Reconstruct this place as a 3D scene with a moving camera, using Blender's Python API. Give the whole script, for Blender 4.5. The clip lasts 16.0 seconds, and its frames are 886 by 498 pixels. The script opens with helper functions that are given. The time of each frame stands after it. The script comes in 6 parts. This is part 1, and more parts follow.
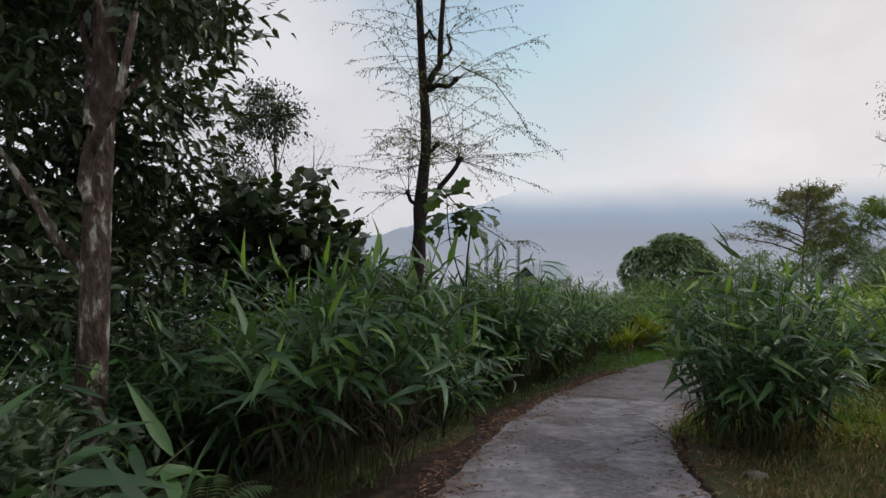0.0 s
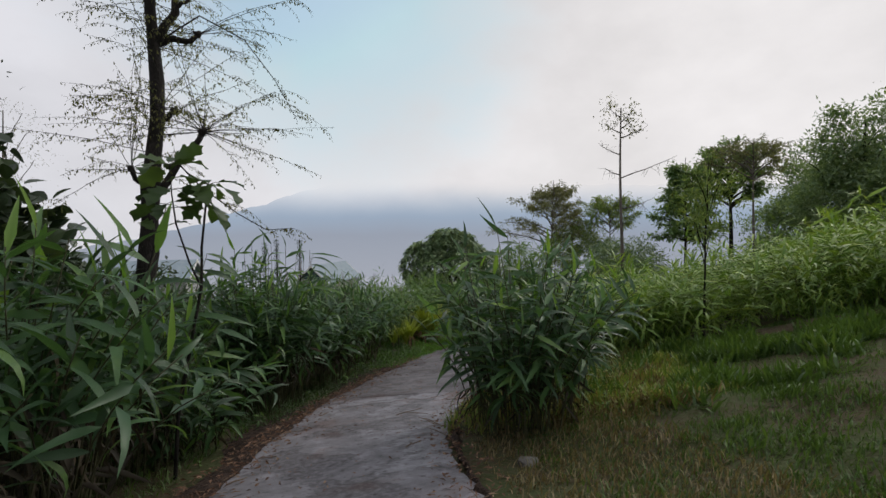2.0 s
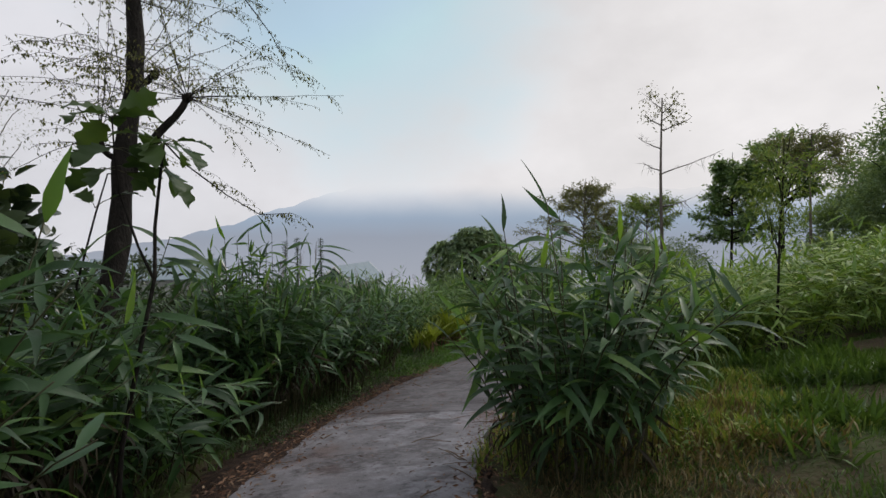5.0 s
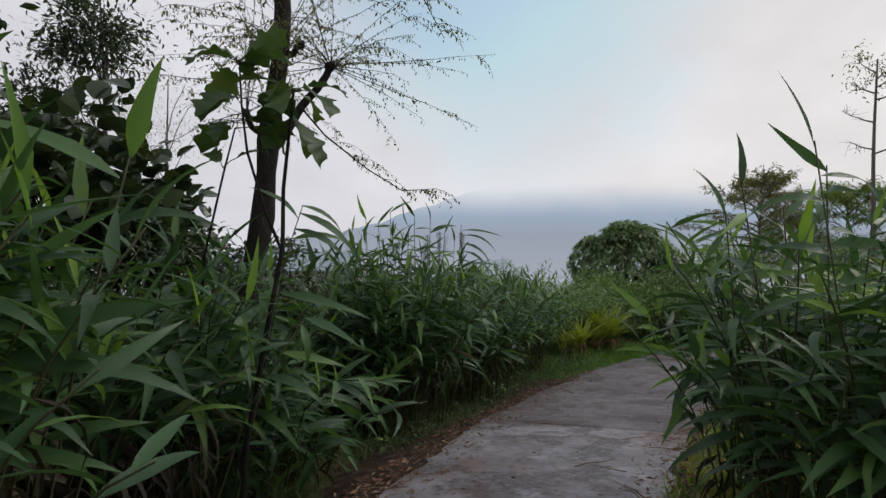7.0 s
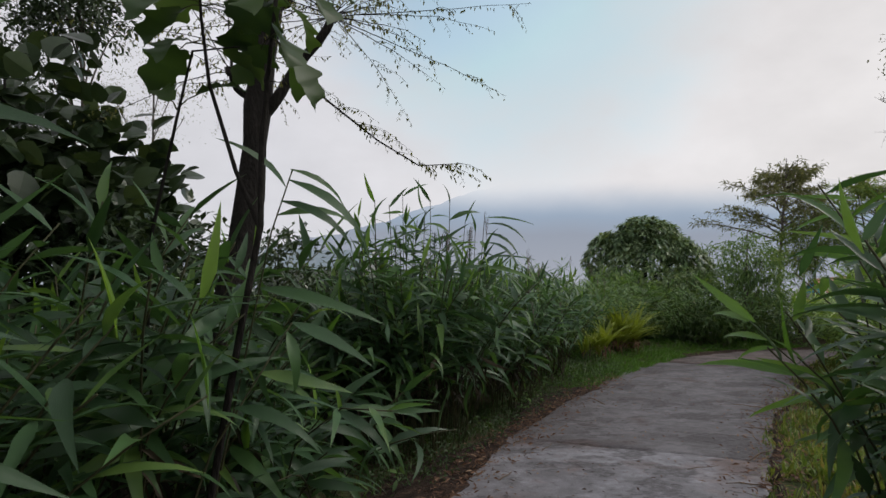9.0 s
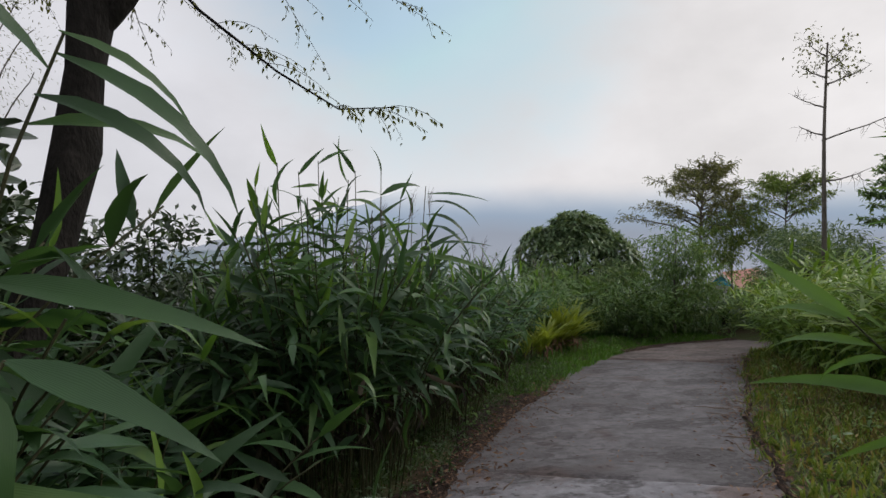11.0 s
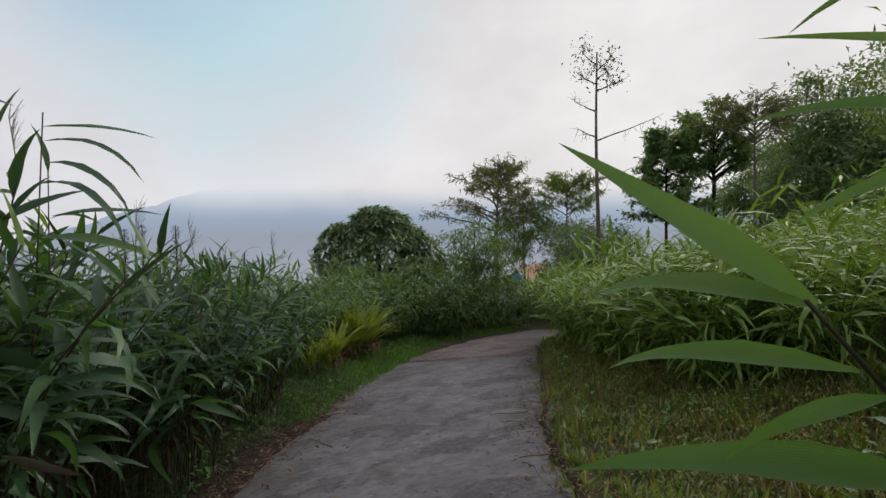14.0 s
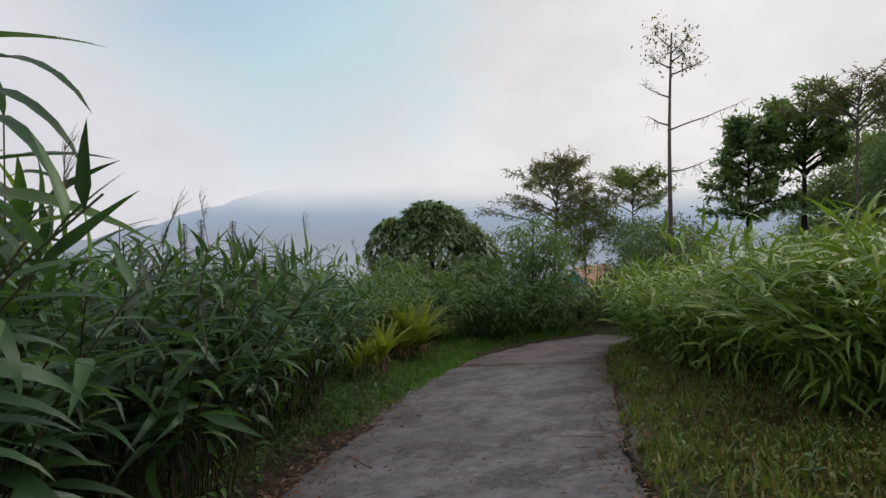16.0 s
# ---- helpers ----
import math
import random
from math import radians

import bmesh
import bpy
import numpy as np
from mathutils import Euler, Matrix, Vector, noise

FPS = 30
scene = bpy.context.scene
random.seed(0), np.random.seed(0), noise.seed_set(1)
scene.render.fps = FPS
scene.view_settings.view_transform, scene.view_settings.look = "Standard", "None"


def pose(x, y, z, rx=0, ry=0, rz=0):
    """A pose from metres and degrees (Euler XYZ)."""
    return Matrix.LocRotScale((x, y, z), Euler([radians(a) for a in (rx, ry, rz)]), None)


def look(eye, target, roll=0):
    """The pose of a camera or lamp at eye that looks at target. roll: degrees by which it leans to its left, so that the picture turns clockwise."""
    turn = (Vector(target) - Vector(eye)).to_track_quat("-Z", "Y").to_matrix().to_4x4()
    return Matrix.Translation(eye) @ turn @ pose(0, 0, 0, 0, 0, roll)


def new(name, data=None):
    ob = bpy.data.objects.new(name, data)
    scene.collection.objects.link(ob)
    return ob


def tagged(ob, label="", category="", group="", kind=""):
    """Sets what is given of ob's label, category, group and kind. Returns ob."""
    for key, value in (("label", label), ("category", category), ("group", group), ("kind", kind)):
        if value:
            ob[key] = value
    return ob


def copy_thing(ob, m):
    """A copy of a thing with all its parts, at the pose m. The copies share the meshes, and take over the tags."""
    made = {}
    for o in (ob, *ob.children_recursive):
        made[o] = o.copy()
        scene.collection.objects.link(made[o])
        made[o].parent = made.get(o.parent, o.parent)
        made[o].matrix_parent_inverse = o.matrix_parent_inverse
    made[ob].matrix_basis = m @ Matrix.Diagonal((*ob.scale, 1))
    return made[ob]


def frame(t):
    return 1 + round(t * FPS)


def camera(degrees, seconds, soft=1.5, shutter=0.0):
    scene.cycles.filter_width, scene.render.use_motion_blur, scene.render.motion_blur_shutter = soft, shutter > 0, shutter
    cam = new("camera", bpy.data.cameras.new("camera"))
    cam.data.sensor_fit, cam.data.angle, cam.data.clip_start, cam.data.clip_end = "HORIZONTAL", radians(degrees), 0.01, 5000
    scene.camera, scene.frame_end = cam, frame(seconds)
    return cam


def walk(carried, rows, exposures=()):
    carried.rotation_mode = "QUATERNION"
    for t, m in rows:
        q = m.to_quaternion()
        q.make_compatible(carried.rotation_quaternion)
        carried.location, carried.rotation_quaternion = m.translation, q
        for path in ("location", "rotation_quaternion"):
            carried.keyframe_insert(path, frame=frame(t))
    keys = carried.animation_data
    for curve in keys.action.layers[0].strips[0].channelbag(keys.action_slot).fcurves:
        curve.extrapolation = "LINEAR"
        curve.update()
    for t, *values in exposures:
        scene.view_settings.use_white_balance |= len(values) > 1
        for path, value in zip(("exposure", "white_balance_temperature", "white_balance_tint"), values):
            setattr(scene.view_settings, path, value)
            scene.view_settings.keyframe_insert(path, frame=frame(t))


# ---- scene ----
cam = camera(81.2, 16.0, soft=1.5)
METRES, EYE, TILT, LEAN, TURN = 9.2, 1.45, -3.0, 0.0, 0.0
ROWS = [
    (0.0, 0.0, 0.0, 0.0, -0.0, 0.0, -0.0),
    (0.5, -0.0021, 0.0273, -0.0021, -6.76, 0.01, 0.39),
    (1.0, 0.0193, 0.0481, -0.0086, -15.31, 0.04, 1.1),
    (1.5, 0.0413, 0.0709, -0.0125, -19.66, -0.08, 1.54),
    (2.0, 0.0551, 0.102, -0.0224, -23.22, -0.2, 1.59),
    (2.5, 0.0709, 0.1283, -0.0249, -24.8, -0.22, 1.66),
    (3.0, 0.0954, 0.1501, -0.0286, -24.26, -0.18, 1.86),
    (3.5, 0.1024, 0.1765, -0.0356, -22.94, -0.07, 1.58),
    (4.0, 0.1039, 0.1976, -0.0365, -22.57, 0.03, 1.4),
    (6.5, 0.1193, 0.3302, -0.0548, -9.7, 0.16, 0.41),
    (7.0, 0.1166, 0.3596, -0.0598, -5.24, 0.1, 0.15),
    (7.5, 0.1055, 0.3915, -0.0597, -4.72, 0.03, -0.08),
    (8.0, 0.1065, 0.4202, -0.0653, -4.57, 0.03, 0.04),
    (10.5, 0.1023, 0.5851, -0.0796, -7.66, 0.03, 0.36),
    (11.0, 0.1132, 0.6282, -0.0877, -12.98, -0.02, 0.71),
    (11.5, 0.1372, 0.6582, -0.0939, -21.49, -0.14, 1.29),
    (12.0, 0.1582, 0.6853, -0.0963, -24.37, -0.21, 1.6),
    (12.5, 0.1748, 0.7189, -0.1009, -26.83, -0.25, 1.64),
    (13.0, 0.1963, 0.7387, -0.1028, -31.6, -0.28, 1.89),
    (13.5, 0.2293, 0.7571, -0.1053, -33.31, -0.29, 2.06),
    (14.0, 0.249, 0.7788, -0.1104, -33.27, -0.22, 1.98),
    (14.5, 0.2642, 0.8048, -0.1106, -33.44, -0.23, 1.76),
    (15.0, 0.2787, 0.825, -0.1152, -32.77, -0.09, 1.58),
    (15.5, 0.2941, 0.8491, -0.1176, -29.86, -0.03, 1.47),
    (16.0, 0.3007, 0.8774, -0.1256, -27.34, 0.02, 1.27),
]
walk(cam, [(t, pose(0, 0, EYE, TILT, LEAN, TURN) @ pose(METRES * x, METRES * y, METRES * z, 90 + pitch, roll, yaw)) for t, x, y, z, yaw, pitch, roll in ROWS])

# ---- world, sun, exposure ----
world = bpy.data.worlds.new("sky")
scene.world = world
world.use_nodes = True
wn, wl = world.node_tree.nodes, world.node_tree.links
sky = wn.new("ShaderNodeTexSky")
sky.sky_type, sky.sun_disc = "NISHITA", False
SUN_EL, SUN_AZ = radians(38), radians(70)  # the sun stands behind thin cloud, to the right of the walk
sky.sun_elevation, sky.sun_rotation = SUN_EL, SUN_AZ
sky_scale = wn.new("ShaderNodeMix")
sky_scale.data_type, sky_scale.blend_type = "RGBA", "MULTIPLY"
sky_scale.inputs[0].default_value = 1.0
sky_scale.inputs[7].default_value = (0.16, 0.178, 0.150, 1)
wl.new(sky.outputs[0], sky_scale.inputs[6])
wtc = wn.new("ShaderNodeTexCoord")


def world_node(kind, **sockets):
    nd = wn.new(kind)
    for key, value in sockets.items():
        nd.inputs[key].default_value = value
    return nd


# blue of the sky where the cloud thins, no brighter than the cloud around it
blue = wn.new("ShaderNodeMix")
blue.data_type, blue.blend_type = "RGBA", "DARKEN"
blue.inputs[0].default_value = 1.0
blue.inputs[7].default_value = (0.47, 0.66, 0.745, 1)
wl.new(sky_scale.outputs[2], blue.inputs[6])
wmap = world_node("ShaderNodeMapping", Scale=(1.0, 1.0, 1.7), Location=(0.3, 0.1, 0.0))
wl.new(wtc.outputs["Generated"], wmap.inputs[0])
wno = world_node("ShaderNodeTexNoise", Scale=3.2, Detail=6.0, Roughness=0.55)
wl.new(wmap.outputs[0], wno.inputs["Vector"])
# the thin place in the cloud lies ahead, well above the mountain
GAP = Vector((math.sin(radians(13)) * math.cos(radians(28)), math.cos(radians(13)) * math.cos(radians(28)), math.sin(radians(28))))
wdot = wn.new("ShaderNodeVectorMath")
wdot.operation = "DOT_PRODUCT"
wdot.inputs[1].default_value = GAP
wl.new(wtc.outputs["Generated"], wdot.inputs[0])
wadd = wn.new("ShaderNodeMath")
wadd.operation = "MULTIPLY_ADD"
wadd.inputs[1].default_value = 0.13
wl.new(wno.outputs["Fac"], wadd.inputs[0])
wl.new(wdot.outputs["Value"], wadd.inputs[2])
wgap = wn.new("ShaderNodeMapRange")
wgap.interpolation_type = "SMOOTHSTEP"
wgap.inputs["From Min"].default_value, wgap.inputs["From Max"].default_value = 0.962, 1.062
wgap.inputs["To Min"].default_value, wgap.inputs["To Max"].default_value = 1.0, 0.26
wl.new(wadd.outputs[0], wgap.inputs["Value"])
# cloud: greyer towards the valley, whiter and lumpier towards the sun
wsep = wn.new("ShaderNodeSeparateXYZ")
wl.new(wtc.outputs["Generated"], wsep.inputs[0])
wcl = wn.new("ShaderNodeMapRange")
wcl.inputs["From Min"].default_value, wcl.inputs["From Max"].default_value = -0.25, 0.65
wl.new(wsep.outputs["X"], wcl.inputs["Value"])
wlump = wn.new("ShaderNodeMapRange")
wlump.inputs["From Min"].default_value, wlump.inputs["From Max"].default_value = 0.32, 0.68
wlump.inputs["To Min"].default_value, wlump.inputs["To Max"].default_value = 0.89, 1.075
wl.new(wno.outputs["Fac"], wlump.inputs["Value"])
wtone = wn.new("ShaderNodeMix")
wtone.data_type = "RGBA"
wtone.inputs[6].default_value = (0.70, 0.70, 0.745, 1)
wtone.inputs[7].default_value = (0.83, 0.805, 0.81, 1)
wl.new(wcl.outputs[0], wtone.inputs[0])
wshade = wn.new("ShaderNodeVectorMath")
wshade.operation = "SCALE"
wl.new(wtone.outputs[2], wshade.inputs[0])
wl.new(wlump.outputs[0], wshade.inputs["Scale"])
wmix = wn.new("ShaderNodeMix")
wmix.data_type = "RGBA"
wl.new(wgap.outputs[0], wmix.inputs[0])
wl.new(blue.outputs[2], wmix.inputs[6])
wl.new(wshade.outputs[0], wmix.inputs[7])
wl.new(wmix.outputs[2], wn["Background"].inputs[0])
wn["Background"].inputs[1].default_value = 1.0

sun = new("sun", bpy.data.lights.new("sun", "SUN"))
sun.data.energy, sun.data.angle, sun.data.color = 1.1, radians(14), (1.0, 0.95, 0.87)
sun.matrix_world = look((60 * math.sin(SUN_AZ), 60 * math.cos(SUN_AZ), 60 * math.tan(SUN_EL)), (0, 0, 0))
scene.view_settings.exposure = 0.0

# ---- materials ----


def nodes_of(name):
    m = bpy.data.materials.new(name)
    m.use_nodes = True
    return m, m.node_tree.nodes, m.node_tree.links, m.node_tree.nodes["Principled BSDF"]


def ramp_node(n, stops):
    r = n.new("ShaderNodeValToRGB")
    while len(r.color_ramp.elements) < len(stops):
        r.color_ramp.elements.new(0.5)
    for e, (p, c) in zip(r.color_ramp.elements, stops):
        e.position, e.color = p, (*c, 1)
    return r


def surface(name, stops, scale=3.0, fine=40.0, rough=0.85, bump=0.4, stretch=(1, 1, 1), world_space=True, metal=0.0, dist=0.02):
    """Two scales of noise through a colour ramp, with fine relief."""
    m, n, l, b = nodes_of(name)
    if world_space:
        src = n.new("ShaderNodeNewGeometry").outputs["Position"]
    else:
        src = n.new("ShaderNodeTexCoord").outputs["Object"]
    mp = n.new("ShaderNodeMapping")
    mp.inputs["Scale"].default_value = stretch
    l.new(src, mp.inputs[0])
    big, small = n.new("ShaderNodeTexNoise"), n.new("ShaderNodeTexNoise")
    big.inputs["Scale"].default_value, big.inputs["Detail"].default_value = scale, 5
    small.inputs["Scale"].default_value, small.inputs["Detail"].default_value = fine, 4
    l.new(mp.outputs[0], big.inputs["Vector"])
    l.new(mp.outputs[0], small.inputs["Vector"])
    mx = n.new("ShaderNodeMix")
    mx.inputs[0].default_value = 0.35
    l.new(big.outputs["Fac"], mx.inputs[2])
    l.new(small.outputs["Fac"], mx.inputs[3])
    r = ramp_node(n, stops)
    l.new(mx.outputs[0], r.inputs[0])
    l.new(r.outputs[0], b.inputs["Base Color"])
    bp = n.new("ShaderNodeBump")
    bp.inputs["Strength"].default_value, bp.inputs["Distance"].default_value = bump, dist
    l.new(small.outputs["Fac"], bp.inputs["Height"])
    l.new(bp.outputs[0], b.inputs["Normal"])
    b.inputs["Roughness"].default_value, b.inputs["Metallic"].default_value = rough, metal
    b.inputs["Specular IOR Level"].default_value = 0.22
    return m


def leafy(name, stops, rough=0.5, through_light=0.3, by_object=False, veins=0.0):
    """Leaf tissue: each leaf its own green, some light passing through."""
    m, n, l, b = nodes_of(name)
    if by_object:
        rnd = n.new("ShaderNodeObjectInfo").outputs["Random"]
    else:
        rnd = n.new("ShaderNodeNewGeometry").outputs["Random Per Island"]
    no = n.new("ShaderNodeTexNoise")
    no.inputs["Scale"].default_value, no.inputs["Detail"].default_value = 9.0, 3
    l.new(n.new("ShaderNodeNewGeometry").outputs["Position"], no.inputs["Vector"])
    mx = n.new("ShaderNodeMix")
    mx.inputs[0].default_value = 0.22
    l.new(rnd, mx.inputs[2])
    l.new(no.outputs["Fac"], mx.inputs[3])
    r = ramp_node(n, stops)
    l.new(mx.outputs[0], r.inputs[0])
    l.new(r.outputs[0], b.inputs["Base Color"])
    b.inputs["Roughness"].default_value = rough
    b.inputs["Specular IOR Level"].default_value = 0.45
    if veins:
        uv = n.new("ShaderNodeUVMap")
        wv = n.new("ShaderNodeTexWave")
        wv.bands_direction = "Y"
        wv.inputs["Scale"].default_value, wv.inputs["Distortion"].default_value = 5.0, 0.3
        l.new(uv.outputs[0], wv.inputs["Vector"])
        bp = n.new("ShaderNodeBump")
        bp.inputs["Strength"].default_value, bp.inputs["Distance"].default_value = veins, 0.002
        l.new(wv.outputs["Fac"], bp.inputs["Height"])
        l.new(bp.outputs[0], b.inputs["Normal"])
    tr = n.new("ShaderNodeBsdfTranslucent")
    warm = n.new("ShaderNodeMix")
    warm.data_type, warm.blend_type = "RGBA", "MULTIPLY"
    warm.inputs[0].default_value = 1.0
    warm.inputs[7].default_value = (1.5, 1.45, 0.6, 1)
    l.new(r.outputs[0], warm.inputs[6])
    l.new(warm.outputs[2], tr.inputs[0])
    ms = n.new("ShaderNodeMixShader")
    ms.inputs[0].default_value = through_light
    l.new(b.outputs[0], ms.inputs[1])
    l.new(tr.outputs[0], ms.inputs[2])
    l.new(ms.outputs[0], n["Material Output"].inputs[0])
    return m


REED_STOPS = [(0.1, (0.030, 0.068, 0.032)), (0.5, (0.050, 0.112, 0.049)), (0.8, (0.076, 0.160, 0.055)), (0.93, (0.14, 0.235, 0.056)), (0.99, (0.24, 0.19, 0.07))]
FIELD_STOPS = [(0.1, (0.095, 0.185, 0.036)), (0.5, (0.155, 0.260, 0.050)), (0.85, (0.235, 0.335, 0.070)), (0.97, (0.34, 0.31, 0.10))]
M_reed = leafy("reed_leaf", REED_STOPS, 0.42, 0.34, True, 0.25)
M_reed_mass = leafy("reed_leaf_mass", REED_STOPS, 0.44, 0.34)
# withered brown, taken near black to paint the shade inside the clumps
M_shade_dead_reed = leafy("shade_dead_reed_leaf", [(0.1, (0.018, 0.016, 0.011)), (0.6, (0.040, 0.033, 0.021)), (0.9, (0.075, 0.058, 0.036)), (0.98, (0.16, 0.12, 0.07))], 0.8, 0.1)
M_spear = leafy("young_backlit_reed_leaf", [(0.2, (0.10, 0.215, 0.045)), (0.8, (0.18, 0.31, 0.06))], 0.42, 0.4, True, 0.25)
M_field = leafy("field_reed_leaf", FIELD_STOPS, 0.5, 0.3)
M_verge = leafy("verge_reed_leaf", [(0.1, (0.055, 0.115, 0.034)), (0.5, (0.085, 0.165, 0.045)), (0.85, (0.13, 0.215, 0.055)), (0.97, (0.24, 0.22, 0.08))], 0.52, 0.3)
M_weed = leafy("weed_leaf", [(0.2, (0.065, 0.13, 0.04)), (0.8, (0.12, 0.21, 0.055))], 0.5, 0.3, True)
M_culm = surface("reed_culm", [(0.3, (0.030, 0.036, 0.018)), (0.7, (0.075, 0.072, 0.034))], 6, 60, 0.6, 0.1)
M_plume = surface("reed_plume", [(0.3, (0.16, 0.13, 0.12)), (0.7, (0.28, 0.24, 0.21))], 6, 60, 0.8, 0.1)
M_dark_leaf = leafy("dark_glossy_leaf", [(0.1, (0.026, 0.045, 0.023)), (0.6, (0.048, 0.078, 0.038)), (0.95, (0.080, 0.118, 0.054))], 0.36, 0.16)
M_mid_leaf = leafy("broad_leaf", [(0.1, (0.080, 0.142, 0.064)), (0.6, (0.135, 0.220, 0.092)), (0.95, (0.20, 0.285, 0.115))], 0.45, 0.4)
M_sapling_leaf = leafy("sapling_leaf", [(0.1, (0.030, 0.058, 0.022)), (0.6, (0.050, 0.092, 0.032)), (0.95, (0.085, 0.135, 0.042))], 0.5, 0.3, True)
M_mango_leaf = leafy("mango_leaf", [(0.1, (0.070, 0.125, 0.062)), (0.55, (0.135, 0.205, 0.100)), (0.9, (0.26, 0.33, 0.18))], 0.36, 0.25)
M_olive_leaf = leafy("olive_leaf", [(0.1, (0.10, 0.11, 0.055)), (0.6, (0.15, 0.16, 0.075)), (0.95, (0.22, 0.22, 0.10))], 0.6, 0.3)
M_light_leaf = leafy("light_leaf", [(0.1, (0.10, 0.16, 0.045)), (0.6, (0.155, 0.225, 0.065)), (0.95, (0.24, 0.29, 0.09))], 0.55, 0.35)
M_wood_leaf = leafy("woodland_leaf", [(0.1, (0.095, 0.155, 0.080)), (0.6, (0.150, 0.220, 0.112)), (0.95, (0.22, 0.29, 0.15))], 0.55, 0.4)
M_twig_leaf = leafy("twig_leaf", [(0.1, (0.06, 0.075, 0.025)), (0.6, (0.11, 0.12, 0.04)), (0.95, (0.20, 0.19, 0.06))], 0.55, 0.35)
M_yellow_leaf = leafy("yellow_strap_leaf", [(0.1, (0.12, 0.19, 0.032)), (0.55, (0.23, 0.29, 0.048)), (0.9, (0.33, 0.35, 0.07)), (0.98, (0.22, 0.12, 0.06))], 0.5, 0.35)
M_grass = leafy("grass_blade", [(0.1, (0.040, 0.078, 0.022)), (0.6, (0.066, 0.126, 0.032)), (0.88, (0.10, 0.165, 0.044)), (0.97, (0.18, 0.15, 0.07))], 0.6, 0.3)
M_verge_grass = leafy("verge_grass_blade", [(0.1, (0.058, 0.140, 0.030)), (0.6, (0.092, 0.205, 0.045)), (0.9, (0.13, 0.24, 0.055)), (0.98, (0.22, 0.18, 0.08))], 0.6, 0.3)
M_dry_grass = leafy("dry_grass_blade", [(0.1, (0.095, 0.072, 0.042)), (0.5, (0.165, 0.130, 0.070)), (0.75, (0.24, 0.195, 0.115)), (0.95, (0.15, 0.16, 0.055))], 0.75, 0.2)
M_litter = leafy("dead_leaf", [(0.1, (0.060, 0.032, 0.022)), (0.5, (0.13, 0.068, 0.042)), (0.8, (0.20, 0.115, 0.072)), (0.95, (0.33, 0.24, 0.16))], 0.85, 0.05)
M_bark = surface("mottled_bark", [(0.34, (0.022, 0.015, 0.012)), (0.46, (0.060, 0.042, 0.034)), (0.55, (0.105, 0.080, 0.068)), (0.61, (0.34, 0.33, 0.30))], 7, 22, 0.9, 1.0, (1, 1, 0.45), True, 0, 0.06)
M_dark_bark = surface("dark_bark", [(0.3, (0.010, 0.009, 0.008)), (0.55, (0.024, 0.021, 0.019)), (0.7, (0.055, 0.050, 0.044))], 7, 35, 0.95, 1.0, (1, 1, 0.4), True, 0, 0.03)
M_grey_bark = surface("grey_bark", [(0.3, (0.07, 0.06, 0.05)), (0.7, (0.17, 0.15, 0.13))], 7, 35, 0.9, 0.7, (1, 1, 0.4))
M_ground = surface("grassy_soil", [(0.25, (0.030, 0.021, 0.015)), (0.42, (0.062, 0.046, 0.027)), (0.52, (0.052, 0.058, 0.023)), (0.75, (0.052, 0.080, 0.026))], 0.9, 14, 0.95, 0.9, (1, 1, 1), True, 0, 0.05)
M_dirt = surface("leafy_dirt", [(0.36, (0.016, 0.011, 0.009)), (0.50, (0.040, 0.026, 0.020)), (0.60, (0.070, 0.045, 0.034)), (0.70, (0.13, 0.085, 0.06))], 7, 50, 0.95, 1.0, dist=0.04)
M_rough = leafy("rough_verge_blade", [(0.1, (0.090, 0.155, 0.040)), (0.45, (0.155, 0.225, 0.056)), (0.7, (0.225, 0.265, 0.080)), (0.86, (0.28, 0.21, 0.10)), (0.95, (0.20, 0.11, 0.06))], 0.65, 0.3)
M_stone = surface("grey_stone", [(0.3, (0.07, 0.066, 0.06)), (0.7, (0.19, 0.18, 0.165))], 8, 60, 0.9, 0.6)


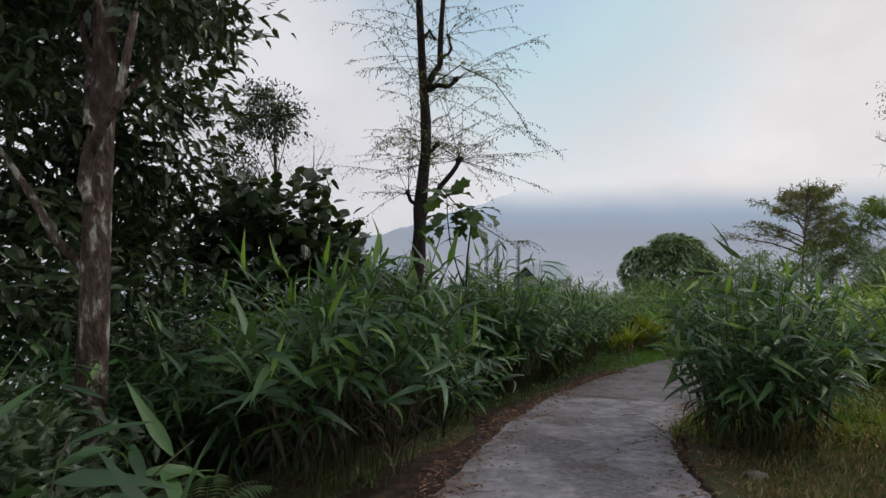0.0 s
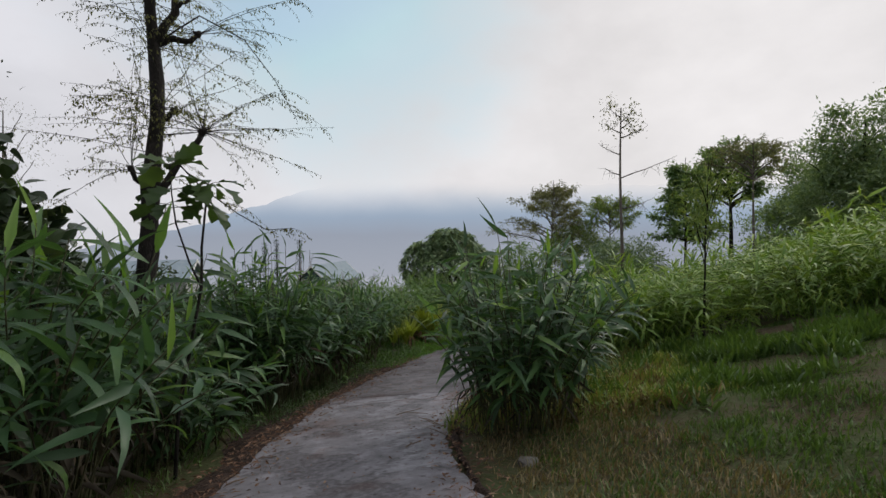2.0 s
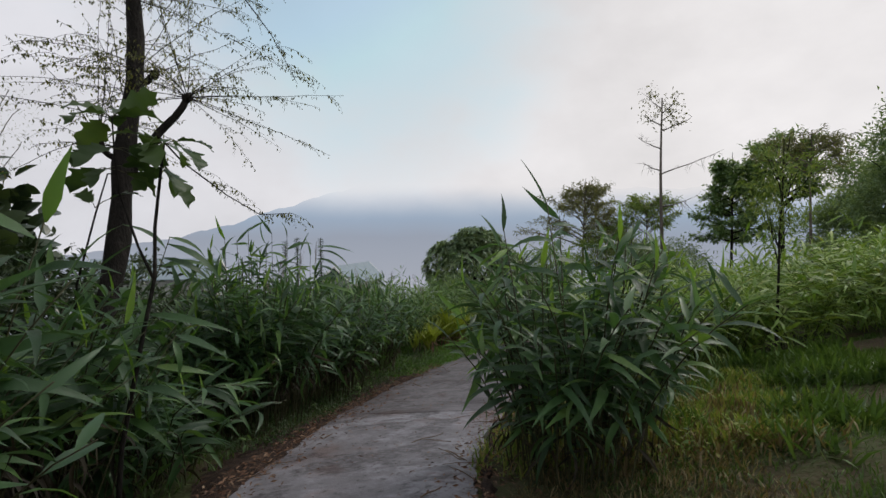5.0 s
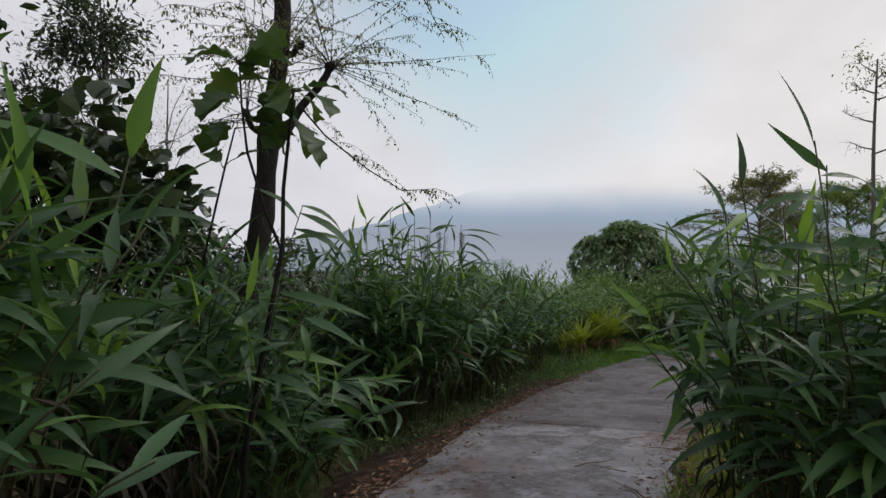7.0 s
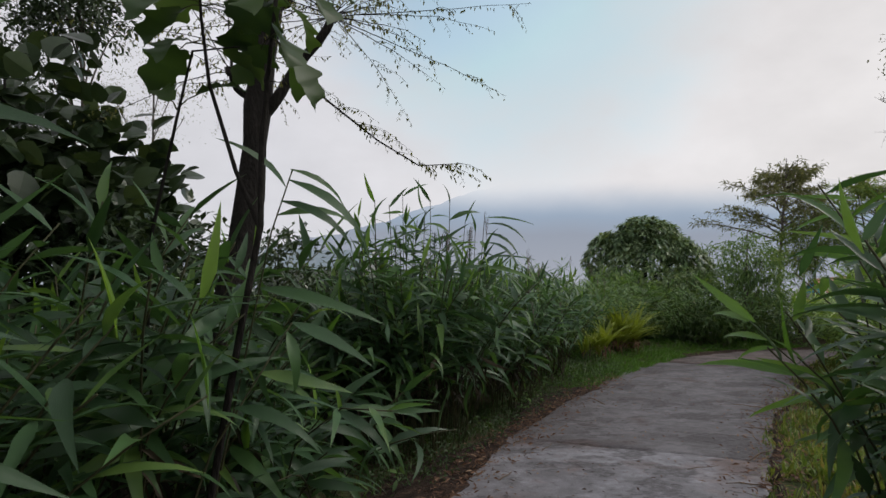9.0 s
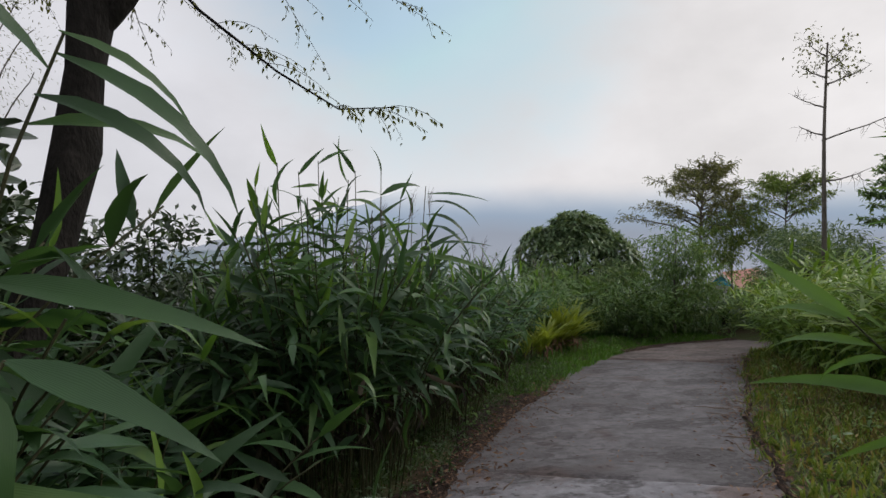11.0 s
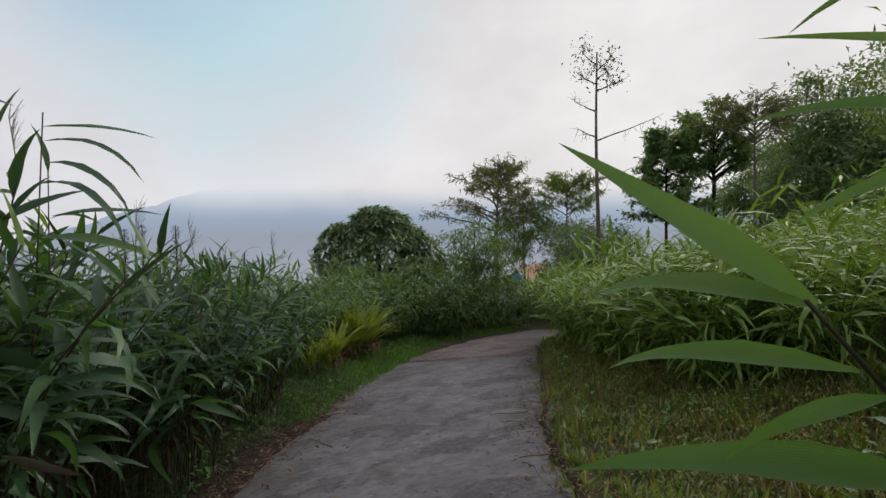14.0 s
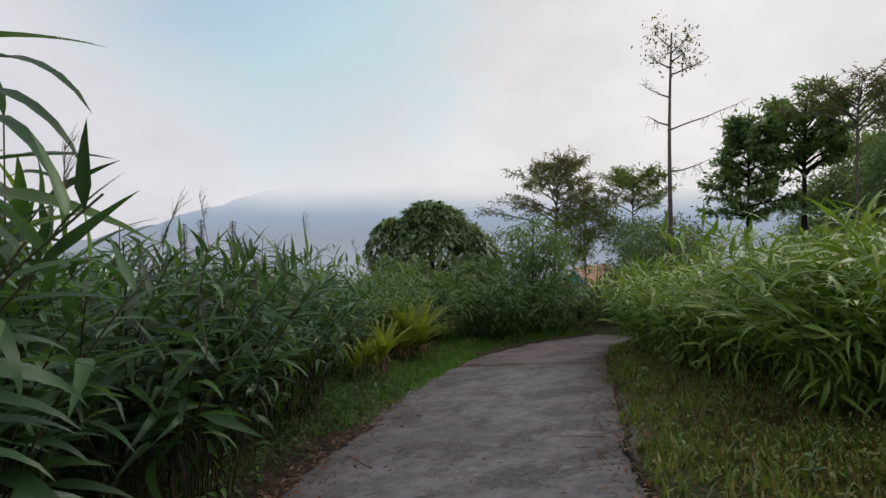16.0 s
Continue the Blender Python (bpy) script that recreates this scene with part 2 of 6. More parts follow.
def concrete_material(name, tint):
    m, n, l, b = nodes_of(name)
    pos = n.new("ShaderNodeNewGeometry").outputs["Position"]

    def noise_at(scale, detail, stretch=(1, 1, 1), turn=0):
        mp = n.new("ShaderNodeMapping")
        mp.inputs["Scale"].default_value = stretch
        mp.inputs["Rotation"].default_value = (0, 0, radians(turn))
        l.new(pos, mp.inputs[0])
        t = n.new("ShaderNodeTexNoise")
        t.inputs["Scale"].default_value, t.inputs["Detail"].default_value = scale, detail
        t.inputs["Roughness"].default_value = 0.62
        l.new(mp.outputs[0], t.inputs["Vector"])
        return t.outputs["Fac"]

    def over(under, top, mask):
        mx = n.new("ShaderNodeMix")
        mx.data_type = "RGBA"
        l.new(mask, mx.inputs[0])
        l.new(under, mx.inputs[6])
        l.new(top, mx.inputs[7])
        return mx.outputs[2]

    # dark worn aggregate, a pale skim coat that has flaked off in patches, a second thinner skim
    rock = ramp_node(n, [(0.30, (0.040, 0.035, 0.037)), (0.48, (0.082, 0.074, 0.079)), (0.60, (0.125, 0.117, 0.125)), (0.72, (0.20, 0.19, 0.20))])
    l.new(noise_at(17, 9), rock.inputs[0])
    skim = ramp_node(n, [(0.36, (0.118, 0.110, 0.117)), (0.52, (0.165, 0.157, 0.167)), (0.66, (0.225, 0.218, 0.232))])
    l.new(noise_at(3.2, 10), skim.inputs[0])
    pale = ramp_node(n, [(0.40, (0.19, 0.183, 0.196)), (0.62, (0.255, 0.248, 0.262))])
    l.new(noise_at(6, 8), pale.inputs[0])
    flaked = ramp_node(n, [(0.455, (0.12, 0.12, 0.12)), (0.485, (0.95, 0.95, 0.95)), (0.75, (1, 1, 1))])
    l.new(noise_at(0.95, 11, (1.0, 1.35, 1.0), 35), flaked.inputs[0])
    second = ramp_node(n, [(0.545, (0, 0, 0)), (0.565, (0.85, 0.85, 0.85)), (0.61, (0.6, 0.6, 0.6)), (0.63, (0.05, 0.05, 0.05))])
    l.new(noise_at(0.62, 9, (1.0, 1.5, 1.0), 30), second.inputs[0])
    coat = over(over(rock.outputs[0], skim.outputs[0], flaked.outputs[0]), pale.outputs[0], second.outputs[0])
    spots = ramp_node(n, [(0.33, (0.34, 0.31, 0.30)), (0.41, (0.92, 0.92, 0.92)), (0.55, (1, 1, 1)), (0.66, (1.2, 1.2, 1.21))])
    l.new(noise_at(11, 8), spots.inputs[0])
    mud = ramp_node(n, [(0.56, (1, 1, 1)), (0.64, (0.66, 0.52, 0.47)), (0.74, (0.42, 0.30, 0.25))])
    l.new(noise_at(0.8, 8), mud.inputs[0])
    last = coat
    for other in (spots, mud):
        mx = n.new("ShaderNodeMix")
        mx.data_type, mx.blend_type = "RGBA", "MULTIPLY"
        mx.inputs[0].default_value = 0.95
        l.new(last, mx.inputs[6])
        l.new(other.outputs[0], mx.inputs[7])
        last = mx.outputs[2]
    each = n.new("ShaderNodeMix")
    each.data_type, each.blend_type = "RGBA", "MULTIPLY"
    each.inputs[0].default_value = 1.0
    tone = ramp_node(n, [(0.0, tuple(0.90 * c for c in tint)), (1.0, tuple(1.08 * c for c in tint))])
    l.new(n.new("ShaderNodeObjectInfo").outputs["Random"], tone.inputs[0])
    l.new(last, each.inputs[6])
    l.new(tone.outputs[0], each.inputs[7])
    l.new(each.outputs[2], b.inputs["Base Color"])
    b.inputs["Roughness"].default_value = 0.8
    bp = n.new("ShaderNodeBump")
    bp.inputs["Strength"].default_value, bp.inputs["Distance"].default_value = 0.7, 0.012
    l.new(noise_at(38, 6), bp.inputs["Height"])
    l.new(bp.outputs[0], b.inputs["Normal"])
    return m


M_concrete = concrete_material("pale_concrete", (1.10, 1.12, 1.17))
M_old_concrete = concrete_material("old_dark_concrete", (0.66, 0.64, 0.66))
M_muddy_concrete = concrete_material("muddy_concrete", (0.72, 0.60, 0.56))


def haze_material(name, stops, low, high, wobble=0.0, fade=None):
    """Far land with its mist painted in: a glowing backdrop whose haze tone goes with height."""
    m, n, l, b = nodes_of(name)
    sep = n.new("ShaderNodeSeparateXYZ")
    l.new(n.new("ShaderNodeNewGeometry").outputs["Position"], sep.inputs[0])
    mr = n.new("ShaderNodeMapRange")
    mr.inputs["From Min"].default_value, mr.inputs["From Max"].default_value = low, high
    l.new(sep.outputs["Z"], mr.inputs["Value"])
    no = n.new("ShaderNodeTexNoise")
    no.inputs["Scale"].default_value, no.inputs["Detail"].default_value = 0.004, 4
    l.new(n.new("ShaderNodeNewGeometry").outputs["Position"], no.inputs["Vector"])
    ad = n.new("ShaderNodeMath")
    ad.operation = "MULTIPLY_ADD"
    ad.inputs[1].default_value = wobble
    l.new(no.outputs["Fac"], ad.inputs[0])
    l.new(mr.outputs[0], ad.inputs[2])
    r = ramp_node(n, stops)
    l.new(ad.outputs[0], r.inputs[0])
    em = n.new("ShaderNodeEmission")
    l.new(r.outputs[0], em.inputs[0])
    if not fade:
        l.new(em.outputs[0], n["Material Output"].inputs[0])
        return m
    thin = n.new("ShaderNodeMapRange")  # the crest fades to transparent, standing in for cloud over it
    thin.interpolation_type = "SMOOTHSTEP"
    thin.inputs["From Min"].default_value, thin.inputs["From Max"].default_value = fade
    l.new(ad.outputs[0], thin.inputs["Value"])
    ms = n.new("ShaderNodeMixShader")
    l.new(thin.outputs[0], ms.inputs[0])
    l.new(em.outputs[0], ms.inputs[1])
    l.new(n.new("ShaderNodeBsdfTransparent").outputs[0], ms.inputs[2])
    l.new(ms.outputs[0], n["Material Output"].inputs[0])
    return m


# ---- mesh helpers ----
RNG = np.random.default_rng(7)


def mesh_of(name, V, F, mat, smooth=False, uvs=None):
    me = bpy.data.meshes.new(name)
    me.from_pydata(np.asarray(V, float).tolist(), [], F if isinstance(F, list) else F.tolist())
    me.materials.append(mat)
    if smooth:
        me.polygons.foreach_set("use_smooth", [True] * len(me.polygons))
    if uvs is not None:
        lay = me.uv_layers.new(name="UVMap")
        idx = np.zeros(len(me.loops), np.int32)
        me.loops.foreach_get("vertex_index", idx)
        lay.data.foreach_set("uv", np.asarray(uvs, np.float32)[idx].ravel())
    me.update()
    return me


def part(name, V, F, mat, parent=None, label="", smooth=False, uvs=None):
    ob = new(name, mesh_of(name, V, F, mat, smooth, uvs))
    if parent is not None:
        ob.parent = parent
    if label:
        tagged(ob, label)
    return ob


def thing(name, at, label, category, group="", kind=""):
    e = new(name)
    e.empty_display_size = 0.2
    e.location = at
    return tagged(e, label, category, group, kind)


def joined(pieces):
    V, F, o = [], [], 0
    for v, f in pieces:
        V.append(np.asarray(v, float))
        F += [[i + o for i in q] for q in f]
        o += len(v)
    return np.concatenate(V), F


def tube(P, radii, sides=6, cap=True):
    """A tapering tube along the points P."""
    P, radii = np.asarray(P, float), np.asarray(radii, float)
    T = np.gradient(P, axis=0)
    T /= np.linalg.norm(T, axis=1)[:, None] + 1e-9
    ref = np.array([1.0, 0.13, 0.07]) if abs(T[0][0]) < 0.8 else np.array([0.0, 1.0, 0.1])
    U = np.cross(T, ref)
    U /= np.linalg.norm(U, axis=1)[:, None]
    W = np.cross(T, U)
    a = np.linspace(0, 2 * math.pi, sides, endpoint=False)
    V = (P[:, None] + radii[:, None, None] * (np.cos(a)[None, :, None] * U[:, None] + np.sin(a)[None, :, None] * W[:, None])).reshape(-1, 3)
    F = [[i * sides + j, i * sides + (j + 1) % sides, (i + 1) * sides + (j + 1) % sides, (i + 1) * sides + j] for i in range(len(P) - 1) for j in range(sides)]
    if cap:
        F.append(list(range((len(P) - 1) * sides, len(P) * sides)))
    return V, F


def blade(n=5, width=0.12, droop=0.5, fold=0.25, belly=0.32, curl=0.0):
    """A leaf one unit long along x, folded at its midrib, bending down towards its tip."""
    t = np.linspace(0, 1, n + 1)
    prof = np.minimum(1, (t + 0.03) / belly) ** 0.75 * np.clip((1 - t) / (1 - belly), 0, 1) ** 0.85
    prof[0] = 0.12
    ang = -droop * 1.6 * t ** 1.4
    x = np.concatenate([[0], np.cumsum(np.cos(ang[1:]))]) / n
    z = np.concatenate([[0], np.cumsum(np.sin(ang[1:]))]) / n
    half = prof * width / 2
    V, uv = [], []
    for i in range(n + 1):
        side = curl * math.sin(3 * t[i]) * 0.08
        V += [(x[i], -half[i] + side, z[i] + fold * half[i]), (x[i], side, z[i]), (x[i], half[i] + side, z[i] + fold * half[i])]
        uv += [(t[i], 0), (t[i], 0.5), (t[i], 1)]
    F = []
    for i in range(n):
        a = 3 * i
        F += [[a, a + 3, a + 4, a + 1], [a + 1, a + 4, a + 5, a + 2]]
    return np.array(V), F, np.array(uv)


def oval(width=0.45, droop=0.3, lobes=0):
    """A broad leaf one unit long: a short stalk and a rounded, folded blade."""
    t = np.array([0.0, 0.15, 0.4, 0.7, 0.9, 1.0])
    w = np.array([0.03, 0.62, 1.0, 0.8, 0.36, 0.0]) * width / 2
    if lobes:
        w = w * np.array([1, 1.25, 0.75, 1.2, 0.7, 1])
    z = -droop * t ** 2 * 0.5
    V = []
    for i in range(6):
        V += [(t[i], -w[i], z[i] + 0.18 * w[i]), (t[i], 0, z[i]), (t[i], w[i], z[i] + 0.18 * w[i])]
    F = []
    for i in range(5):
        a = 3 * i
        F += [[a, a + 3, a + 4, a + 1], [a + 1, a + 4, a + 5, a + 2]]
    return np.array(V), F, None


def chip(width=0.4, droop=0.2):
    """The cheapest leaf: four triangles folded along the midrib."""
    V = np.array([(0, 0, 0), (0.45, -width / 2, 0.05), (0.5, 0, -droop * 0.2), (0.45, width / 2, 0.05), (1, 0, -droop)])
    return V, [[0, 1, 2], [0, 2, 3], [1, 4, 2], [2, 4, 3]], None


def frames(D, up=(0, 0, 1), roll=0.0):
    """Turning matrices whose first column is the direction D."""
    D = np.asarray(D, float)
    D = D / (np.linalg.norm(D, axis=1)[:, None] + 1e-9)
    Y = np.cross(np.asarray(up, float)[None] + RNG.normal(0, 0.02, D.shape), D)
    Y /= np.linalg.norm(Y, axis=1)[:, None] + 1e-9
    Z = np.cross(D, Y)
    a = RNG.normal(0, roll, len(D)) if roll else np.zeros(len(D))
    c, s = np.cos(a)[:, None], np.sin(a)[:, None]
    return np.stack([D, c * Y + s * Z, c * Z - s * Y], axis=2)


def spread(template, P, R, S):
    """Many copies of one leaf, at P, turned by R and scaled by S, as one mesh."""
    V, F, _ = template
    P, S = np.asarray(P, float), np.asarray(S, float)
    W = np.einsum("nij,vj->nvi", R, V) * S[:, None, None] + P[:, None]
    k = len(V)
    faces = []
    for size in sorted({len(q) for q in F}):
        base = np.array([q for q in F if len(q) == size])
        faces += (base[None] + (np.arange(len(P)) * k)[:, None, None]).reshape(-1, size).tolist()
    return W.reshape(-1, 3), faces


def unit(v):
    v = np.asarray(v, float)
    return v / (np.linalg.norm(v, axis=-1, keepdims=True) + 1e-9)


# ---- the lie of the land ----
# centre line of the concrete track: x, y, half width
TRACK = np.array([(0.40, -8.0, 1.2), (0.40, 0.0, 1.2), (1.05, 4.1, 1.2), (1.5, 6.0, 1.17), (2.2, 7.6, 1.2), (2.95, 9.0, 1.32), (3.94, 10.52, 1.52), (5.0, 12.1, 1.6), (6.6, 13.9, 1.68), (8.6, 16.1, 1.7), (10.9, 18.4, 1.65), (13.0, 19.8, 1.5), (15.8, 20.0, 1.4)])
_s = np.concatenate([[0], np.cumsum(np.linalg.norm(np.diff(TRACK[:, :2], axis=0), axis=1))])
_d = np.linspace(0, _s[-1], 240)
_k = np.exp(-0.5 * (np.arange(-14, 15) / 6.0) ** 2)


def _smooth(a):
    return np.convolve(np.pad(a, 14, mode="edge"), _k / _k.sum(), mode="valid")


CX, CY, CW = (_smooth(np.interp(_d, _s, TRACK[:, i])) for i in range(3))
CT = unit(np.stack([np.gradient(CX), np.gradient(CY)], axis=1))


def lateral(x, y):
    """Metres to the right of the track's centre (left: minus), and the half width there."""
    x, y = np.atleast_1d(np.asarray(x, float)), np.atleast_1d(np.asarray(y, float))
    out, w = np.zeros(len(x)), np.zeros(len(x))
    for a in range(0, len(x), 4000):
        dx, dy = x[a:a + 4000, None] - CX, y[a:a + 4000, None] - CY
        i = np.argmin(dx * dx + dy * dy, axis=1)
        r = np.arange(len(i))
        side = np.sign(dx[r, i] * CT[i, 1] - dy[r, i] * CT[i, 0])
        out[a:a + 4000] = side * np.sqrt(dx[r, i] ** 2 + dy[r, i] ** 2)
        w[a:a + 4000] = CW[i]
    return out, w


def land(x, y):
    """Height of the ground."""
    x, y = np.atleast_1d(np.asarray(x, float)), np.atleast_1d(np.asarray(y, float))
    z = np.interp(y, [-60, -12, 0, 12, 21, 30, 50, 85, 110], [6.0, 2.35, -0.05, -2.45, -3.84, -5.4, -9.0, -13, -34])
    lat, w = lateral(x, y)
    d = np.abs(lat) - w
    right = 0.05 * np.clip(d, 0, 2) + 0.15 * np.clip(d - 2, 0, 8) + 0.22 * np.clip(d - 10, 0, 30)
    left = -0.04 * np.clip(d, 0, 2) - 0.14 * np.clip(d - 2, 0, 10) - 0.4 * np.clip(d - 12, 0, 60)
    bank = 0.20 * np.clip(d, 0, 1.7) - 0.10 * np.clip(d - 4, 0, 8) - 0.4 * np.clip(d - 12, 0, 60)  # low grassy bank past the reeds
    k = np.clip((y - 13.0) / 3.0, 0, 1)
    z = z + np.where(lat > 0, right, left + (bank - left) * k)
    off = np.clip(d, 0, 1)
    bump = 0.05 * np.sin(1.7 * x + 0.6 * y) * np.sin(1.3 * y - 0.4 * x) + 0.03 * np.sin(3.9 * x - 1.1 * y + 1) * np.sin(3.1 * y + 2)
    return z + off * bump


def ground_z(x, y):
    return float(land(x, y)[0])


# ---- ground, track, distance ----
def axis(a, b, near_a, near_b, fine, coarse):
    return np.unique(np.round(np.concatenate([np.linspace(a, near_a, coarse), np.arange(near_a, near_b, fine), np.linspace(near_b, b, coarse)]), 3))


gx, gy = axis(-90, 110, -8, 22, 0.22, 26), axis(-60, 110, -4, 26, 0.22, 26)
GX, GY = np.meshgrid(gx, gy)
gz = land(GX.ravel(), GY.ravel())
nx = len(gx)
glat, gw = lateral(GX.ravel(), GY.ravel())
gz = gz - np.where(np.abs(glat) < gw - 0.1, 0.05, 0.0)
gf = [[j * nx + i, j * nx + i + 1, (j + 1) * nx + i + 1, (j + 1) * nx + i] for j in range(len(gy) - 1) for i in range(nx - 1)]
tagged(part("ground", np.stack([GX.ravel(), GY.ravel(), gz], axis=1), gf, M_ground, smooth=True), "grassy hillside soil sloping down beside the track", "ground", kind="structure")

track = thing("road", (0, 0, 0), "worn grey concrete village track running downhill", "road", kind="structure")


def slab(i0, i1, seed):
    """One cast slab of the track with broken, uneven edges."""
    rows, cols = max(2, (i1 - i0) * 2), 17
    r = np.random.default_rng(seed)
    V = []
    ii = np.linspace(i0, i1, rows + 1)
    ragged = [np.cumsum(r.normal(0, 0.016, rows + 1)) for _ in range(2)]
    ragged = [a - np.linspace(a[0], a[-1], rows + 1) + r.normal(0, 0.006, rows + 1) for a in ragged]
    k = np.arange(len(CX))
    for j, i in enumerate(ii):
        px, py, w = np.interp(i, k, CX), np.interp(i, k, CY), np.interp(i, k, CW)
        tx, ty = np.interp(i, k, CT[:, 0]), np.interp(i, k, CT[:, 1])
        gap = 0.012 if j == 0 else (-0.012 if j == rows else 0)
        for c in range(cols):
            u = -1 + 2 * c / (cols - 1)
            lat = u * w + (ragged[0][j] if u < 0 else ragged[1][j]) * abs(u) ** 3
            wob = r.normal(0, 0.012) if j in (0, rows) else 0
            x, y = px + ty * lat + tx * (gap + wob), py - tx * lat + ty * (gap + wob)
            z = ground_z(x, y) + 0.03 + 0.006 * math.sin(5 * x + 2 * y) + 0.005 * (seed % 3)
            if j in (0, rows) or c in (0, cols - 1):
                z -= 0.014
            V.append((x, y, z))
    top = len(V)
    F = [[j * cols + c, j * cols + c + 1, (j + 1) * cols + c + 1, (j + 1) * cols + c] for j in range(rows) for c in range(cols - 1)]
    rim = [c for c in range(cols)] + [j * cols + cols - 1 for j in range(1, rows + 1)] + [rows * cols + c for c in range(cols - 2, -1, -1)] + [j * cols for j in range(rows - 1, 0, -1)]
    for q in rim:
        V.append((V[q][0], V[q][1], V[q][2] - 0.1))
    m = len(rim)
    F += [[rim[q], top + q, top + (q + 1) % m, rim[(q + 1) % m]] for q in range(m)]
    part("concrete_slab", V, F, M_concrete if CY[i1] < 11 else M_muddy_concrete if CY[i0] > 16.5 else M_old_concrete, track, smooth=False)


JOINTS = [2.0, 9.9, 17.3]  # y of the casting joints along the centre line
marks = [0] + [int(np.argmin(np.abs(CY - j))) for j in JOINTS if j < CY[-1]] + [len(CX) - 1]
for n_slab, (i0, i1) in enumerate(zip(marks[:-1], marks[1:])):
    slab(i0, i1, n_slab + 1)

# ---- far land: valley floor and mountain, mist painted as glow ----
# haze over the far land is emission colour, paler where mist lies
M_mountain = haze_material("painted_mist_mountain", [(0.0, (0.38, 0.40, 0.46)), (0.45, (0.315, 0.35, 0.425)), (0.62, (0.325, 0.40, 0.51)), (0.85, (0.40, 0.485, 0.60)), (1.0, (0.56, 0.61, 0.68))], -225, 215, 0.10, (0.60, 1.0))
M_valley = haze_material("painted_mist_valley", [(0.0, (0.40, 0.42, 0.48)), (1.0, (0.22, 0.27, 0.27))], -70, -24, 0.0)


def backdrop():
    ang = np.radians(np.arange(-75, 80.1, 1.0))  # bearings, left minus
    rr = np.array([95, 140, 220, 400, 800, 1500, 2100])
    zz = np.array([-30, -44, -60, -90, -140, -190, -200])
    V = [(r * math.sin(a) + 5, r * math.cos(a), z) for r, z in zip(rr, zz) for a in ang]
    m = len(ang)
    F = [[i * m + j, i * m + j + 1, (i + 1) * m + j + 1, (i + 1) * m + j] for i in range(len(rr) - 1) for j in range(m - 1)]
    tagged(part("backdrop_valley", V, F, M_valley, smooth=True), "valley floor backdrop, haze and mist painted as glowing colour", "valley", kind="structure")
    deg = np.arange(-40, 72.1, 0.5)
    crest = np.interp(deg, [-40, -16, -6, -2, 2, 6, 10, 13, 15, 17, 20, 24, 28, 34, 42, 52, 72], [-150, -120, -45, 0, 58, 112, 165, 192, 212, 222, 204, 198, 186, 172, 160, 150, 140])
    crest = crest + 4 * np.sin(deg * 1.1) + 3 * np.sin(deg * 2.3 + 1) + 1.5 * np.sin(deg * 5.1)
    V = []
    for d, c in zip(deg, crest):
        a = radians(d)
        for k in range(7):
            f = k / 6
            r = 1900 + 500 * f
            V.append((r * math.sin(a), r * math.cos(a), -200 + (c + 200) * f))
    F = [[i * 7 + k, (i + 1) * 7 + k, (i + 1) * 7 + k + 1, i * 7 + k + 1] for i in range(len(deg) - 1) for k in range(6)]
    tagged(part("backdrop_mountain", V, F, M_mountain, smooth=True), "forested mountain backdrop, blue-grey haze and low cloud painted in", "mountain", kind="structure")


backdrop()

# ---- reed clumps ----
LEAVES = [blade(6, 0.155, d, 0.3, 0.3, c) for d, c in ((0.15, 0.3), (0.4, -0.4), (0.65, 0.5), (0.95, -0.3), (1.25, 0.2))]
LEAF_MESH = [mesh_of("leaf", V, F, M_reed, True, uv) for V, F, uv in LEAVES]
# paler copy: young leaves, and backlight painted into leaves hanging over the track
YOUNG_BACKLIT_MESH = [mesh_of("leaf", V, F, M_spear, True, uv) for V, F, uv in LEAVES]
SPEAR = blade(6, 0.14, 0.12, 0.5, 0.35)
SPEAR_MESH = mesh_of("young_leaf", SPEAR[0], SPEAR[1], M_spear, True, SPEAR[2])
LITE = [blade(3, 0.115, d, 0.3, 0.35) for d in (0.3, 0.62, 1.0)]


def culm_points(h, lean, az, r):
    t = np.linspace(0, 1, 8)
    out = lean * h * (0.25 * t + 0.75 * t ** 2.2)
    up = h * (t - 0.22 * lean * t ** 3)
    wob = np.cumsum(r.normal(0, 0.008, (8, 2)), axis=0)
    return np.stack([out * math.cos(az) + wob[:, 0], out * math.sin(az) + wob[:, 1], up], axis=1)


def along(P, t):
    k = np.linspace(0, 1, len(P))
    return np.array([np.interp(t, k, P[:, i]) for i in range(3)])


def reed_leaves(P, h, r, start=0.22, step=0.13, size=0.46):
    """Two-ranked leaves along a culm: place, direction, length, droop class."""
    out, az, s = [], r.uniform(0, 6.28), start * h
    while s < h * 0.985:
        t = s / h
        p = along(P, t)
        a = az + r.normal(0, 0.55)
        el = r.normal(0.34, 0.28) + 0.45 * (t > 0.88)
        L = size * (0.75 + 0.45 * math.sin(math.pi * min(1, t * 0.95))) * r.uniform(0.75, 1.2)
        if t < 0.45:
            el -= 0.5
            L *= 0.85
        out.append((p, (math.cos(a) * math.cos(el), math.sin(a) * math.cos(el), math.sin(el)), L, int(np.clip(r.normal(2.3 - 1.3 * (t > 0.88) + 0.6 * (t < 0.5), 0.9), 0, 4)), t))
        az += math.pi
        s += step * r.uniform(0.7, 1.3)
    return out


